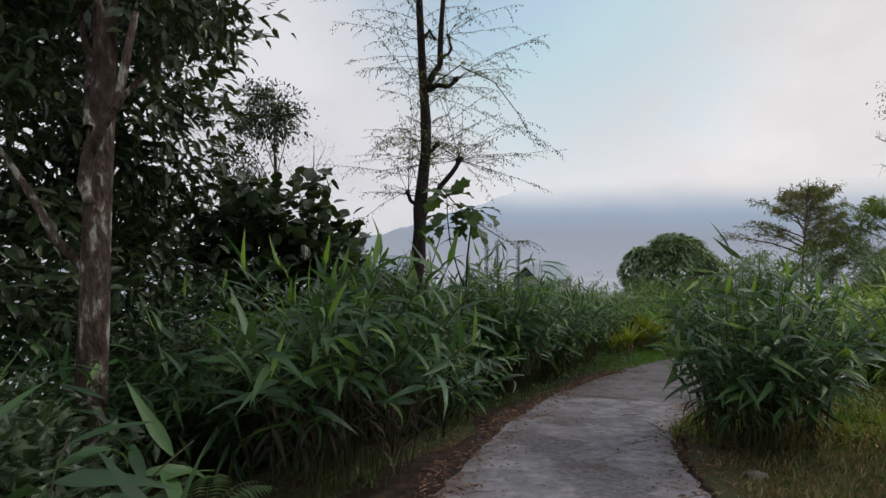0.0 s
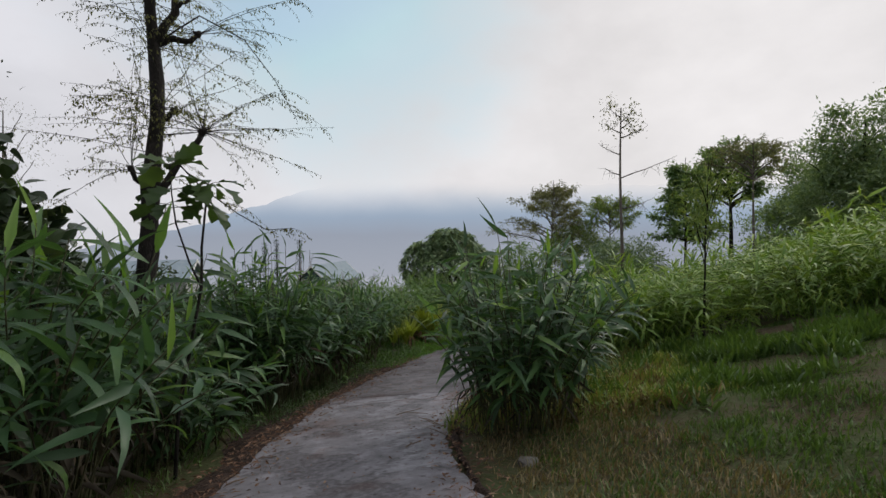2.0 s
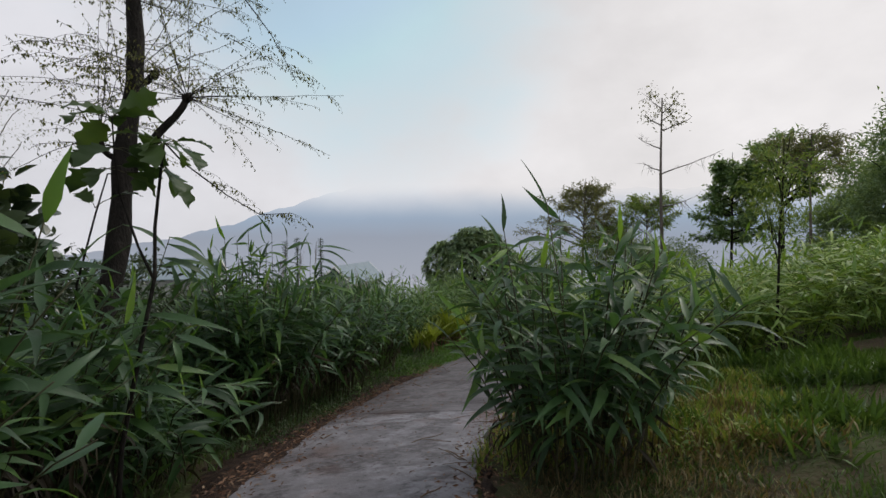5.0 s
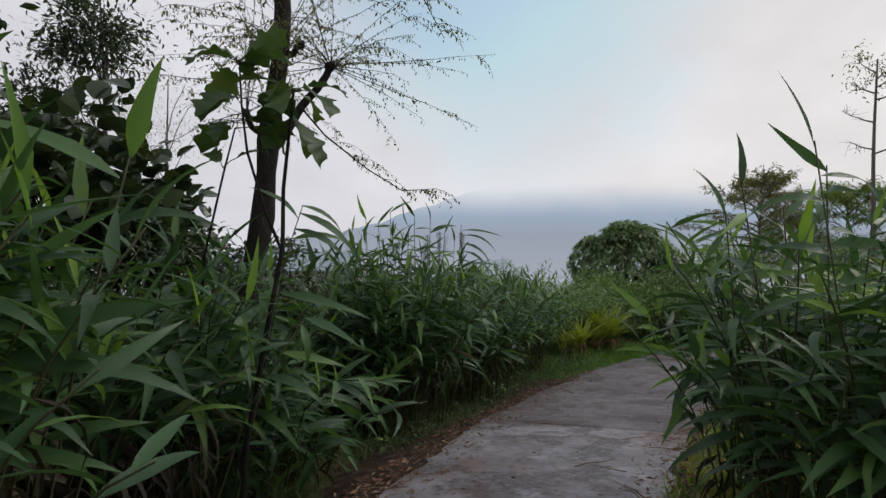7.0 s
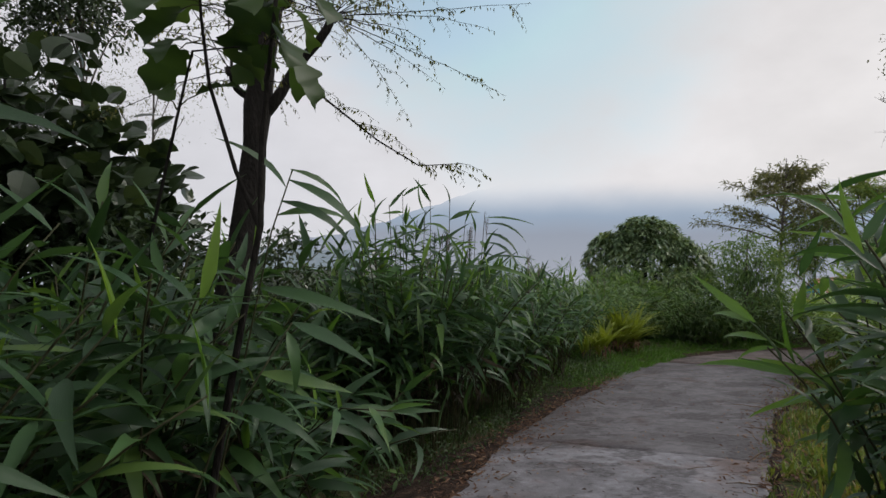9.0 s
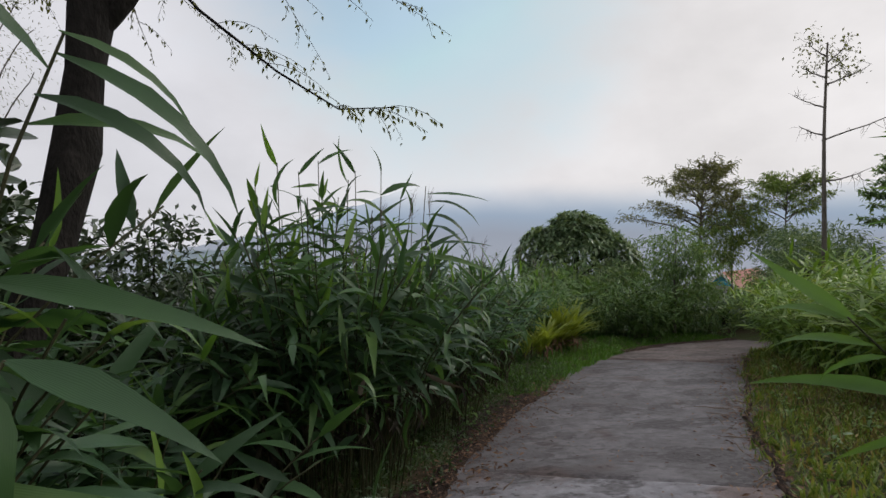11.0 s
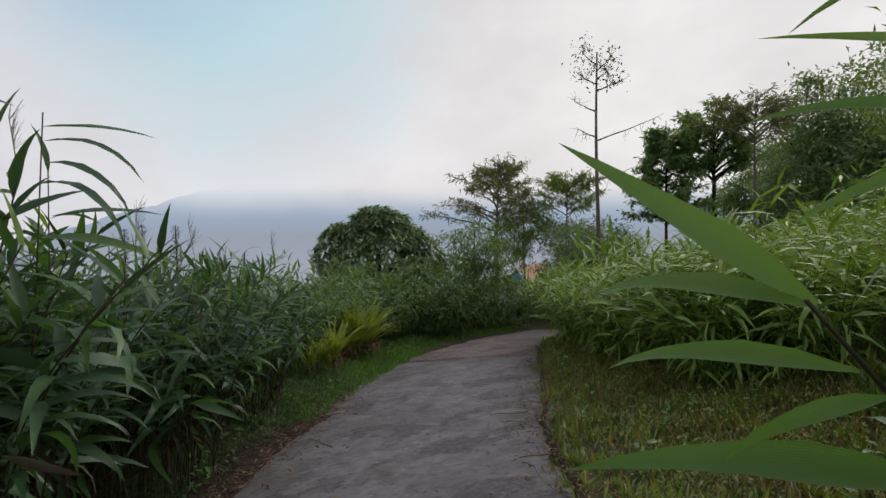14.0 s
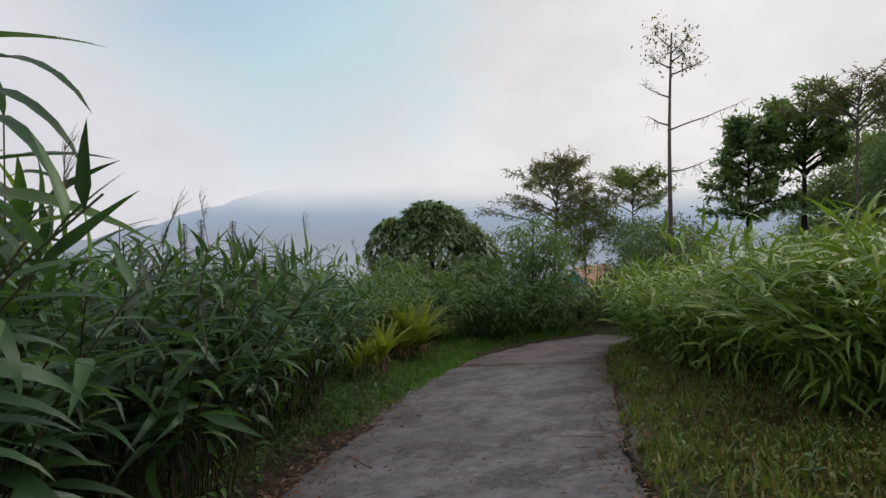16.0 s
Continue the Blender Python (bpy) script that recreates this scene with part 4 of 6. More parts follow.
def tree(name, label, x, y, top, trunk_r, crowns, leaf, size, mat, bark, seed, lean=(0, 0), limb_r=0.35, cluster=0.35, per=40, clusters=60, category="tree", group="", droop=0.0, z=None, bare=0.0, shell=0.35, limbs=9):
    """Trunk, limbs out to clusters of leaves in several ellipsoids (dx, dy, z, rx, ry, rz), gaps between them."""
    r = np.random.default_rng(seed)
    z0 = ground_z(x, y) if z is None else z
    base = thing(name, (x, y, z0), label, category, group)
    H = top - z0
    t = np.linspace(0, 1, 12)[:, None]
    P = np.concatenate([t * lean[0], t * lean[1], t * H], axis=1)
    P[:, :2] += np.cumsum(r.normal(0, 0.012 * H / 4, (12, 2)), axis=0) * t
    P[0, 2] -= 0.15
    rad = trunk_r * (1 - 0.8 * t[:, 0] ** 1.2)
    rad[0] *= 1.35
    V, F = tube(P, rad, 10)
    part("trunk", V, F, bark, base, smooth=True)
    pts, dirs, sizes = [], [], []
    vol = np.array([c[3] * c[4] * c[5] for c in crowns]) ** 0.67
    for ci, (dx, dy, cz, rx, ry, rz) in enumerate(crowns):
        n = max(4, int(clusters * vol[ci] / vol.sum()))
        c0 = np.array([dx, dy, cz - z0])
        cents = []
        for i in range(n):
            d = unit(r.normal(0, 1, 3))
            q = shell + (1 - shell) * r.uniform(0, 1) ** 0.5
            q *= 1 + 0.16 * r.normal()
            cents.append(c0 + d * q * np.array([rx, ry, rz]))
        for i, c in enumerate(cents):
            if i % max(1, n // limbs) == 0:
                s = np.clip((c[2] - 0.95 * np.linalg.norm(c[:2] - P[-1][:2]) - 0.1 * H) / H, 0.22, 0.9)
                a = along(P, s)
                L = limb_path(a, c, r, 0.05, 0.12)
                V, F = tube(L, np.linspace(trunk_r * limb_r * (1.1 - 0.6 * s), 0.006, 7), 6, False)
                part("limb", V, F, bark, base, smooth=True)
            if r.uniform() < bare:
                continue
            k = max(3, int(per * r.uniform(0.5, 1.5)))
            p = c + r.normal(0, cluster, (k, 3)) * np.array([1, 1, 0.6])
            pts.append(p)
            d = unit(p - c0) * 0.6 + r.normal(0, 0.6, (k, 3)) + np.array([0, 0, -droop])
            dirs.append(d)
            sizes.append(size * r.uniform(0.7, 1.25, k))
    P2, D2, S2 = np.concatenate(pts), np.concatenate(dirs), np.concatenate(sizes)
    V, F = spread(leaf, P2, frames(D2, roll=0.6), S2)
    part("crown", V, F, mat, base)
    return base


CHIP, NARROW = chip(0.42, 0.2), chip(0.2, 0.25)
OVAL = blade(3, 0.42, 0.3, 0.25, 0.45)
BIG = oval(0.85, 0.35)

# dark trees close on the left
near_tree = tree("broadleaf_tree", "mossy mottled trunk with dark glossy foliage above the reeds", -3.55, 5.0, 8.5, 0.15, [(-1.0, 0.6, 5.4, 1.7, 1.5, 2.0), (-1.7, -0.1, 3.2, 1.1, 1.2, 1.2), (0.4, 0.7, 3.9, 0.7, 0.8, 0.6)], OVAL, 0.19, M_dark_leaf, M_bark, 21, (0.7, 0.1), per=75, clusters=135, cluster=0.34, limbs=1)
o = np.array(near_tree.location)
V, F = tube(np.array([(-3.26, 4.78, 1.62), (-3.3, 4.78, 1.8), (-3.26, 4.78, 2.04), (-3.13, 4.78, 2.32), (-2.98, 4.78, 2.51), (-2.93, 4.78, 2.7), (-2.78, 4.78, 3.35)]) - o, [0.05, 0.06, 0.055, 0.05, 0.042, 0.04, 0.03], 8)
part("limb", V, F, M_bark, near_tree, "pale forked limb", smooth=True)
tree("evergreen_tree", "dense dark evergreen tree behind the reeds", -5.9, 9.0, 10.5, 0.2, [(0, 0, 3.4, 1.9, 1.7, 2.6), (0.25, 0, 6.6, 2.0, 1.8, 2.6), (-0.4, 0, 0.4, 2.2, 1.6, 1.9)], OVAL, 0.28, M_dark_leaf, M_dark_bark, 22, (0.1, 0), per=48, clusters=300, cluster=0.34, shell=0.4)
tree("evergreen_tree", "dark evergreen tree in the thicket", -7.2, 5.6, 9.0, 0.2, [(0, 0, 3.2, 2.2, 2.0, 3.4), (0.4, 0.6, 6.6, 2.2, 2.0, 2.6), (0.4, 0.8, 0.6, 2.4, 2.0, 1.8)], OVAL, 0.28, M_dark_leaf, M_dark_bark, 23, (0.1, 0), per=46, clusters=200, cluster=0.4, shell=0.45)
tree("slender_tree", "slender small-leaved tree behind the thicket", -4.6, 13.9, 5.2, 0.07, [(0.0, 0, 4.25, 0.75, 0.75, 0.85), (-0.9, 0, 2.6, 0.5, 0.5, 1.6)], OVAL, 0.13, M_dark_leaf, M_grey_bark, 24, (0.1, 0), per=60, clusters=85, cluster=0.22)
tree("bare_tree", "thin half-bare twiggy tree", -3.9, 14.6, 3.6, 0.05, [(0.2, 0, 2.9, 0.9, 0.8, 0.9)], NARROW, 0.06, M_olive_leaf, M_grey_bark, 25, (0.2, 0), per=14, clusters=80, cluster=0.15)
tree("round_leaf_shrub", "dark shrub with large round leaves", -3.4, 10.6, 2.2, 0.06, [(0, 0, 1.5, 1.2, 0.9, 0.8), (1.0, 0.1, 0.8, 0.8, 0.7, 0.7), (-0.6, 0, 0.3, 1.3, 0.9, 1.0)], BIG, 0.27, M_dark_leaf, M_dark_bark, 26, per=30, clusters=70, cluster=0.22, category="shrub")
for i, (x, y, top, rr) in enumerate(((-3.0, 3.2, 0.15, 0.8), (-4.4, 3.6, 0.4, 0.9), (-2.5, 6.6, 0.2, 0.8), (-3.9, 7.2, 0.6, 1.1), (-4.6, 10.8, 0.5, 1.3), (-2.6, 12.0, -0.4, 1.2), (-1.2, 13.2, -0.6, 1.1), (-5.6, 1.8, 1.2, 1.2), (0.0, 15.8, -0.9, 1.3), (1.6, 18.4, -1.6, 1.4), (-0.9, 12.2, 0.35, 1.1), (-2.3, 10.4, 0.75, 1.1), (-1.5, 11.2, 0.1, 1.0))):
    tree("undergrowth_shrub", "dark leafy undergrowth shrub in the thicket", x, y, top, 0.03, [(0, 0, top - rr * 0.6, rr, rr, rr * 0.7), (0.1, 0, top - rr * 1.3, rr, rr, rr * 0.7)], CHIP, 0.14, M_dark_leaf, M_dark_bark, 80 + i, per=60, clusters=55, cluster=0.2, category="shrub", group="undergrowth shrubs")


def drooping_tree(seed):
    """The dark pollarded tree: knobs on short limbs, from which long leafy twigs spray out."""
    r = np.random.default_rng(seed)
    zz = np.array([-2.1, -1.6, -1.0, -0.4, 0.2, 0.8, 1.3, 1.7, 2.2, 2.8, 3.4, 4.1, 4.9, 5.8, 6.8, 7.8])
    W = np.stack([-0.563 + 0.132 * zz - 0.02 * zz ** 2 + 0.025 * np.sin(2.6 * zz), 9.178 + 0.256 * np.minimum(zz, 4) + 0.02 * np.sin(1.9 * zz), zz], axis=1)
    W[-4:, 0] = (-0.42, -0.46, -0.40, -0.42)
    x, y = float(W[0, 0]), float(W[0, 1])
    z0 = ground_z(x, y)
    base = thing("drooping_twig_tree", (x, y, z0), "dark-barked tree with knobbed limbs and long drooping leafy twigs", "tree")
    o = np.array((x, y, z0))
    P = W - o
    rad = np.interp(zz, [-2.1, -1.5, 0.6, 1.0, 1.3, 1.7, 2.2, 4.1, 7.8], [0.18, 0.135, 0.115, 0.145, 0.12, 0.145, 0.10, 0.095, 0.035])
    V, F = tube(P, rad, 12)
    V = V + 0.012 * np.sin(V[:, [2, 0, 1]] * 31.0 + 2.0 * np.sin(V * 13.0))
    part("trunk", V, F, M_dark_bark, base, smooth=True)

    def limb(points, r0, r1):
        Q = np.array(points) - o
        k = np.linspace(0, 1, 9)
        Q = np.array([along(Q, s) for s in k]) + np.concatenate([np.zeros((1, 3)), r.normal(0, 0.014, (8, 3))])
        part("limb", *tube(Q, np.linspace(r0, r1, 9), 8), M_dark_bark, base, smooth=True)
        return Q

    heads = []
    # the knobbed side limb, the fork with its bracket, and stubs
    for pts, r0, r1, k in (
            ([(-0.40, 9.58, 1.55), (-0.22, 9.60, 1.75), (-0.12, 9.62, 1.98), (0.06, 9.65, 2.22), (0.22, 9.67, 2.40), (0.30, 9.67, 2.62)], 0.06, 0.04, 30),
            ([(-0.36, 9.9, 2.75), (-0.2, 9.95, 2.82), (-0.08, 10.0, 2.95)], 0.045, 0.035, 10),
            ([(-0.33, 10.2, 4.0), (-0.1, 10.2, 4.12), (0.12, 10.2, 4.08), (0.24, 10.2, 4.22)], 0.06, 0.035, 16),
            ([(-0.31, 10.2, 4.05), (-0.08, 10.22, 4.5), (-0.02, 10.25, 5.2), (0.0, 10.3, 6.0), (0.08, 10.3, 7.4)], 0.07, 0.03, 14),
            ([(-0.06, 10.2, 4.6), (0.16, 10.2, 4.75), (0.12, 10.2, 5.05)], 0.035, 0.02, 8),
            ([(-0.42, 10.2, 5.0), (-0.25, 10.2, 5.15), (-0.18, 10.2, 5.0)], 0.03, 0.02, 5),
            ([(-0.45, 9.6, 1.7), (-0.6, 9.55, 1.85), (-0.66, 9.5, 2.0)], 0.04, 0.03, 8)):
        Q = limb(pts, r0, r1)
        heads.append((Q[-1], k))
        bm = bmesh.new()
        bmesh.ops.create_icosphere(bm, subdivisions=2, radius=r1 * 1.7)
        for v in bm.verts:
            v.co *= 1 + 0.5 * noise.noise(v.co * 28)
        me = bpy.data.meshes.new("knob")
        bm.to_mesh(me)
        bm.free()
        me.materials.append(M_dark_bark)
        knob = new("knob", me)
        knob.parent = base
        knob.location = Vector(Q[-1])
    for h in np.arange(1.9, 7.6, 0.34):
        heads.append((np.array([np.interp(h, zz, P[:, i]) for i in range(3)]), 6))
    side, leafP, leafD, leafS = [], [], [], []

    def hang_leaves(Q, n, lo):
        for s in np.linspace(lo, 1, n):
            leafP.append(along(Q, s) + r.normal(0, 0.012, 3))
            leafD.append((r.normal(0, 0.5), r.normal(0, 0.5), -0.75))
            leafS.append(r.uniform(0.032, 0.06))

    t = np.linspace(0, 1, 9)[:, None]
    for e, count in heads:
        for j in range(count):
            a = r.uniform(0, 6.283)
            el = r.choice([1.25, 0.55, 0.25, -0.1], p=[0.16, 0.30, 0.32, 0.22]) + r.normal(0, 0.15)
            L = r.uniform(0.8, 2.2)
            sag = r.uniform(0.02, 0.30) * (1.0 if el < 1 else 0.1)
            c = math.cos(el)
            Q = e + np.concatenate([math.cos(a) * t * L * c, math.sin(a) * t * L * c, math.sin(el) * L * t - sag * L * t ** 2], axis=1)
            Q[1:] += np.cumsum(r.normal(0, 0.010, (8, 3)), axis=0)
            part("twig", *tube(Q, np.linspace(0.0055, 0.0016, 9), 4, False), M_dark_bark, base, smooth=True)
            hang_leaves(Q, int(L * 15), 0.25)
            for k in range(int(L * 2.6)):
                s0 = along(Q, r.uniform(0.3, 0.95))
                a2, l2 = a + r.choice([-1, 1]) * r.uniform(0.3, 1.0), r.uniform(0.12, 0.4)
                S = s0 + np.concatenate([math.cos(a2) * t[::2] * l2, math.sin(a2) * t[::2] * l2, 0.1 * l2 * t[::2] - 0.5 * l2 * t[::2] ** 2], axis=1)
                side.append(tube(S, np.linspace(0.003, 0.0014, 5), 3, False))
                hang_leaves(S, int(l2 * 22) + 2, 0.15)
    # the long low branch that hangs out towards the track
    for pts in ([(-0.05, 9.62, 2.1), (0.25, 9.5, 1.75), (0.75, 9.4, 1.35), (1.15, 9.3, 1.1), (1.55, 9.25, 1.12)], [(-0.2, 10.15, 4.1), (0.3, 9.6, 4.3), (0.9, 9.2, 3.9), (1.3, 9.0, 3.3), (1.6, 8.9, 2.7)]):
        Q = np.array(pts) - o
        part("twig", *tube(np.array([along(Q, s) for s in np.linspace(0, 1, 9)]), np.linspace(0.014, 0.003, 9), 5, False), M_dark_bark, base, smooth=True)
        hang_leaves(Q, 30, 0.3)
        for k in range(16):
            s0 = along(Q, r.uniform(0.3, 1.0))
            a2, l2 = r.uniform(-1.2, 1.2), r.uniform(0.2, 0.5)
            S = s0 + np.concatenate([math.cos(a2) * t[::2] * l2, math.sin(a2) * t[::2] * l2, 0.1 * l2 * t[::2] - 0.45 * l2 * t[::2] ** 2], axis=1)
            side.append(tube(S, np.linspace(0.003, 0.0014, 5), 3, False))
            hang_leaves(S, int(l2 * 24) + 2, 0.15)
    V, F = joined(side)
    tagged(part("side_twig", V, F, M_dark_bark, base), kind="stuff")
    V, F = spread(chip(0.42, 0.15), np.array(leafP), frames(np.array(leafD), roll=0.8), np.array(leafS))
    part("crown", V, F, M_twig_leaf, base)


drooping_tree(31)


def lobed_leaf():
    """A broad leaf one unit long with deep wavy lobes on both sides of the midrib."""
    t = np.linspace(0, 1, 15)
    w = 0.25 * np.sin(math.pi * np.clip(t * 0.94 + 0.05, 0, 1)) ** 0.6 * (1 + 0.26 * np.sin(t * 6.283 * 3.2 - 1.2)) + 0.012
    w[-1] = 0.0
    ang = -0.9 * t ** 1.5
    x = np.concatenate([[0], np.cumsum(np.cos(ang[1:]))]) / 14
    z = np.concatenate([[0], np.cumsum(np.sin(ang[1:]))]) / 14
    V, F = [], []
    for i in range(15):
        back = 0.05 * math.sin(t[i] * 6.283 * 3.2 - 1.2)
        V += [(x[i] + back, -w[i], z[i] + 0.22 * w[i] + 0.03 * math.sin(9 * t[i])), (x[i], 0, z[i]), (x[i] + back, w[i], z[i] + 0.22 * w[i] - 0.03 * math.sin(9 * t[i]))]
    for i in range(14):
        a = 3 * i
        F += [[a, a + 3, a + 4, a + 1], [a + 1, a + 4, a + 5, a + 2]]
    return np.array(V), F


def lobed_sapling(x, y, seed):
    r = np.random.default_rng(seed)
    z0 = ground_z(x, y)
    base = thing("lobed_leaf_sapling", (x, y, z0), "spindly sapling with large lobed dark green leaves", "sapling")
    o = np.array((x, y, z0))
    me = mesh_of("leaf", *lobed_leaf(), M_sapling_leaf, True)
    stems = [[(x, y, z0 - 0.05), (0.05, 6.86, -0.8), (0.20, 6.86, 0.0), (0.31, 6.86, 0.55), (0.32, 6.86, 0.95), (0.36, 6.86, 1.30), (0.40, 6.85, 1.62)],
             [(0.31, 6.86, 0.52), (0.20, 6.86, 0.80), (0.09, 6.85, 1.20), (0.06, 6.85, 1.50), (0.05, 6.85, 1.80)],
             [(-0.35, 7.1, -0.3), (-0.25, 7.0, 0.5), (-0.1, 6.95, 1.05), (0.0, 6.9, 1.36), (0.22, 6.88, 1.38)]]
    for k, (pts, r0) in enumerate(zip(stems, (0.021, 0.012, 0.010))):
        Q = np.array(pts) - o
        part("stem" if k == 0 else "branch", *tube(Q, np.linspace(r0, r0 * 0.45, len(Q)), 7), M_dark_bark, base, smooth=True)
    # where the leaf stalks leave the stems, and how many
    for p, n, size, out in (((0.05, 6.85, 1.78), 7, 0.34, 0.5), ((0.07, 6.85, 1.55), 4, 0.30, 0.2), ((0.40, 6.85, 1.60), 8, 0.33, 0.35), ((0.37, 6.85, 1.42), 4, 0.28, 0.0), ((0.0, 6.9, 1.40), 4, 0.30, 0.1), ((-0.1, 6.95, 1.1), 2, 0.26, 0.2)):
        p = np.array(p) - o
        for i in range(n):
            a, el = i * 2.4 + r.normal(0, 0.35), r.normal(out, 0.35)
            d = np.array([math.cos(a) * math.cos(el), math.sin(a) * math.cos(el), math.sin(el)])
            stalk = p + d * r.uniform(0.06, 0.16)
            part("leaf_stalk", *tube([p, (p + stalk) / 2 + (0, 0, 0.012), stalk], [0.004, 0.003, 0.003], 4, False), M_culm, base)
            ob = new("leaf", me)
            ob.parent = base
            R = frames([d + (0, 0, -0.15)], roll=0.5)[0]
            ob.matrix_local = Matrix.Translation(stalk) @ Matrix((R * size * r.uniform(0.75, 1.2)).tolist()).to_4x4()


lobed_sapling(0.0, 6.84, 32)

# trees ahead and to the right
def rosette_tree(name, label, x, y, base_z, R, H, leaf, size, mat, seed, n=620):
    """A dense dome of leaf whorls: each whorl a ring of drooping leaves round the end of a shoot."""
    r = np.random.default_rng(seed)
    z0 = ground_z(x, y)
    base = thing(name, (x, y, z0), label, "tree")
    zc = base_z - z0
    V, F = tube([(0, 0, -0.2), (0.05, 0, zc * 0.5), (0, 0.05, zc + 0.3 * H)], [0.2, 0.15, 0.08], 9)
    part("trunk", V, F, M_dark_bark, base, smooth=True)
    lobes = [(unit(r.normal(0, 1, 3) * (1, 1, 0.6) + (0, 0, 0.35)), r.uniform(0.12, 0.3)) for _ in range(22)]
    P, D, S, inner = [], [], [], []
    for i in range(n):
        d = unit(r.normal(0, 1, 3))
        if d[2] < -0.35:
            d[2] = -d[2]
        bulge = 0.86 + max([a * max(0.0, (float(d @ c) - 0.86) / 0.14) for c, a in lobes])
        c = np.array([d[0] * R, d[1] * R, zc + d[2] * (H if d[2] > 0 else 0.9 * R)]) * (bulge, bulge, 1)
        c[2] = zc + (c[2] - zc) * bulge
        c += r.normal(0, 0.05, 3)
        if i % 40 == 0:
            L = limb_path((0, 0, zc * 0.7), c, r, 0.05, 0.1)
            part("limb", *tube(L, np.linspace(0.05, 0.01, 7), 6, False), M_dark_bark, base, smooth=True)
        axis_ = unit(d + (0, 0, 0.45))
        U = unit(np.cross(axis_, (0.3, 0.9, 0.1)))
        W = np.cross(axis_, U)
        k = int(r.integers(9, 14))
        a0 = r.uniform(0, 6.28)
        for q in range(k):
            a = a0 + q * 6.283 / k + r.normal(0, 0.15)
            P.append(c)
            D.append((math.cos(a) * U + math.sin(a) * W) + axis_ * r.uniform(0.1, 0.9))
            S.append(size * r.uniform(0.7, 1.15))
        inner.append(c * (0.8, 0.8, 1) - (0, 0, 0.25))
    V, F = spread(leaf, np.array(P), frames(np.array(D), roll=0.15), np.array(S))
    part("crown", V, F, mat, base, smooth=True)
    inner = np.repeat(np.array(inner), 6, axis=0) + r.normal(0, 0.16, (6 * n, 3))
    V, F = spread(CHIP, inner, frames(r.normal(0, 1, inner.shape), roll=0.6), np.full(len(inner), 0.3))
    tagged(part("inner_foliage", V, F, mat, base), kind="stuff")
    return base


def spray_tree(name, label, x, y, fork, top, spread_r, limbs, leaf, size, mat, bark, seed, trunk_r=0.1, twigs=9, per=9, up=0.5, low=0.0, taper=0.75, fill=0.3, group="", category="tree"):
    """An open tree: limbs rise outward from the trunk, with leafy twigs along them and sky between."""
    r = np.random.default_rng(seed)
    z0 = ground_z(x, y)
    base = thing(name, (x, y, z0), label, category, group)
    H, hf = top - z0, fork - z0
    t = np.linspace(0, 1, 10)[:, None]
    P = np.concatenate([0.12 * np.sin(3 * t + seed), 0.1 * np.sin(2 * t), t * H * 0.97], axis=1) - (0.12 * math.sin(seed), 0, 0.1)
    part("trunk", *tube(P, trunk_r * (1 - 0.85 * t[:, 0]), 9), bark, base, smooth=True)
    shoots, pts, dirs = [], [], []
    for i in range(limbs):
        f = (i + 0.5) / limbs
        s = (hf + (H * 0.9 - hf) * f) / H
        a = along(P, s)
        az = i * 2.4 + r.normal(0, 0.3)
        L = spread_r * (1 - taper * f ** 1.3) * r.uniform(0.75, 1.15)
        rise = up * L * (0.6 + 0.9 * f) - low * (1 - f) * L
        e = a + np.array([math.cos(az) * L, math.sin(az) * L, rise])
        Q = limb_path(a, e, r, 0.06, 0.1, 9)
        part("limb", *tube(Q, np.linspace(trunk_r * (0.5 - 0.25 * f), 0.008, 9), 6, False), bark, base, smooth=True)
        for k in range(twigs):
            g = r.uniform(fill, 1.0)
            p = along(Q, g)
            a2 = az + r.choice([-1, 1]) * r.uniform(0.3, 1.3)
            l2 = r.uniform(0.25, 0.6) * (0.5 + 0.25 * spread_r)
            q = p + np.array([math.cos(a2) * l2, math.sin(a2) * l2, r.uniform(-0.05, 0.55) * l2])
            shoots.append(tube([p, (p + q) / 2 + (0, 0, 0.03), q], [0.012, 0.008, 0.004], 3, False))
            n = int(per * r.uniform(0.6, 1.4))
            w = r.uniform(0.15, 1.1, (n, 1))
            pts.append(p + (q - p) * w + r.normal(0, 0.07, (n, 3)))
            dirs.append(unit(q - p) * 0.7 + r.normal(0, 0.5, (n, 3)) + (0, 0, -0.15))
    tagged(part("twig", *joined(shoots), bark, base), kind="stuff")
    pts, dirs = np.concatenate(pts), np.concatenate(dirs)
    V, F = spread(leaf, pts, frames(dirs, roll=0.5), size * r.uniform(0.7, 1.3, len(pts)))
    part("crown", V, F, mat, base)
    return base


MANGO = blade(3, 0.26, 0.42, 0.25, 0.45)
rosette_tree("mango_tree", "round dense dark green mango tree", 12.04, 26.9, -1.55, 2.3, 2.3, MANGO, 0.42, M_mango_leaf, 41)
spray_tree("acacia_tree", "sparse olive-leaved tree with spreading branches", 20.6, 29.5, -0.3, 4.3, 3.5, 30, NARROW, 0.27, M_olive_leaf, M_grey_bark, 42, 0.11, 15, 14, 0.42, 0.05, 0.8, 0.25)
spray_tree("light_shrub_tree", "light green open-crowned young tree", 22.3, 26.0, 0.6, 3.1, 2.2, 20, NARROW, 0.26, M_light_leaf, M_grey_bark, 43, 0.07, 12, 13, 0.6)
tree("bend_shrub", "leafy green shrub in front of the young trees", 21.0, 27.6, 1.0, 0.06, [(0, 0, 0.2, 1.6, 1.4, 1.0), (-1.0, 0, -0.9, 1.5, 1.2, 1.2)], NARROW, 0.26, M_light_leaf, M_grey_bark, 143, per=60, clusters=70, cluster=0.25, limbs=4, category="shrub")


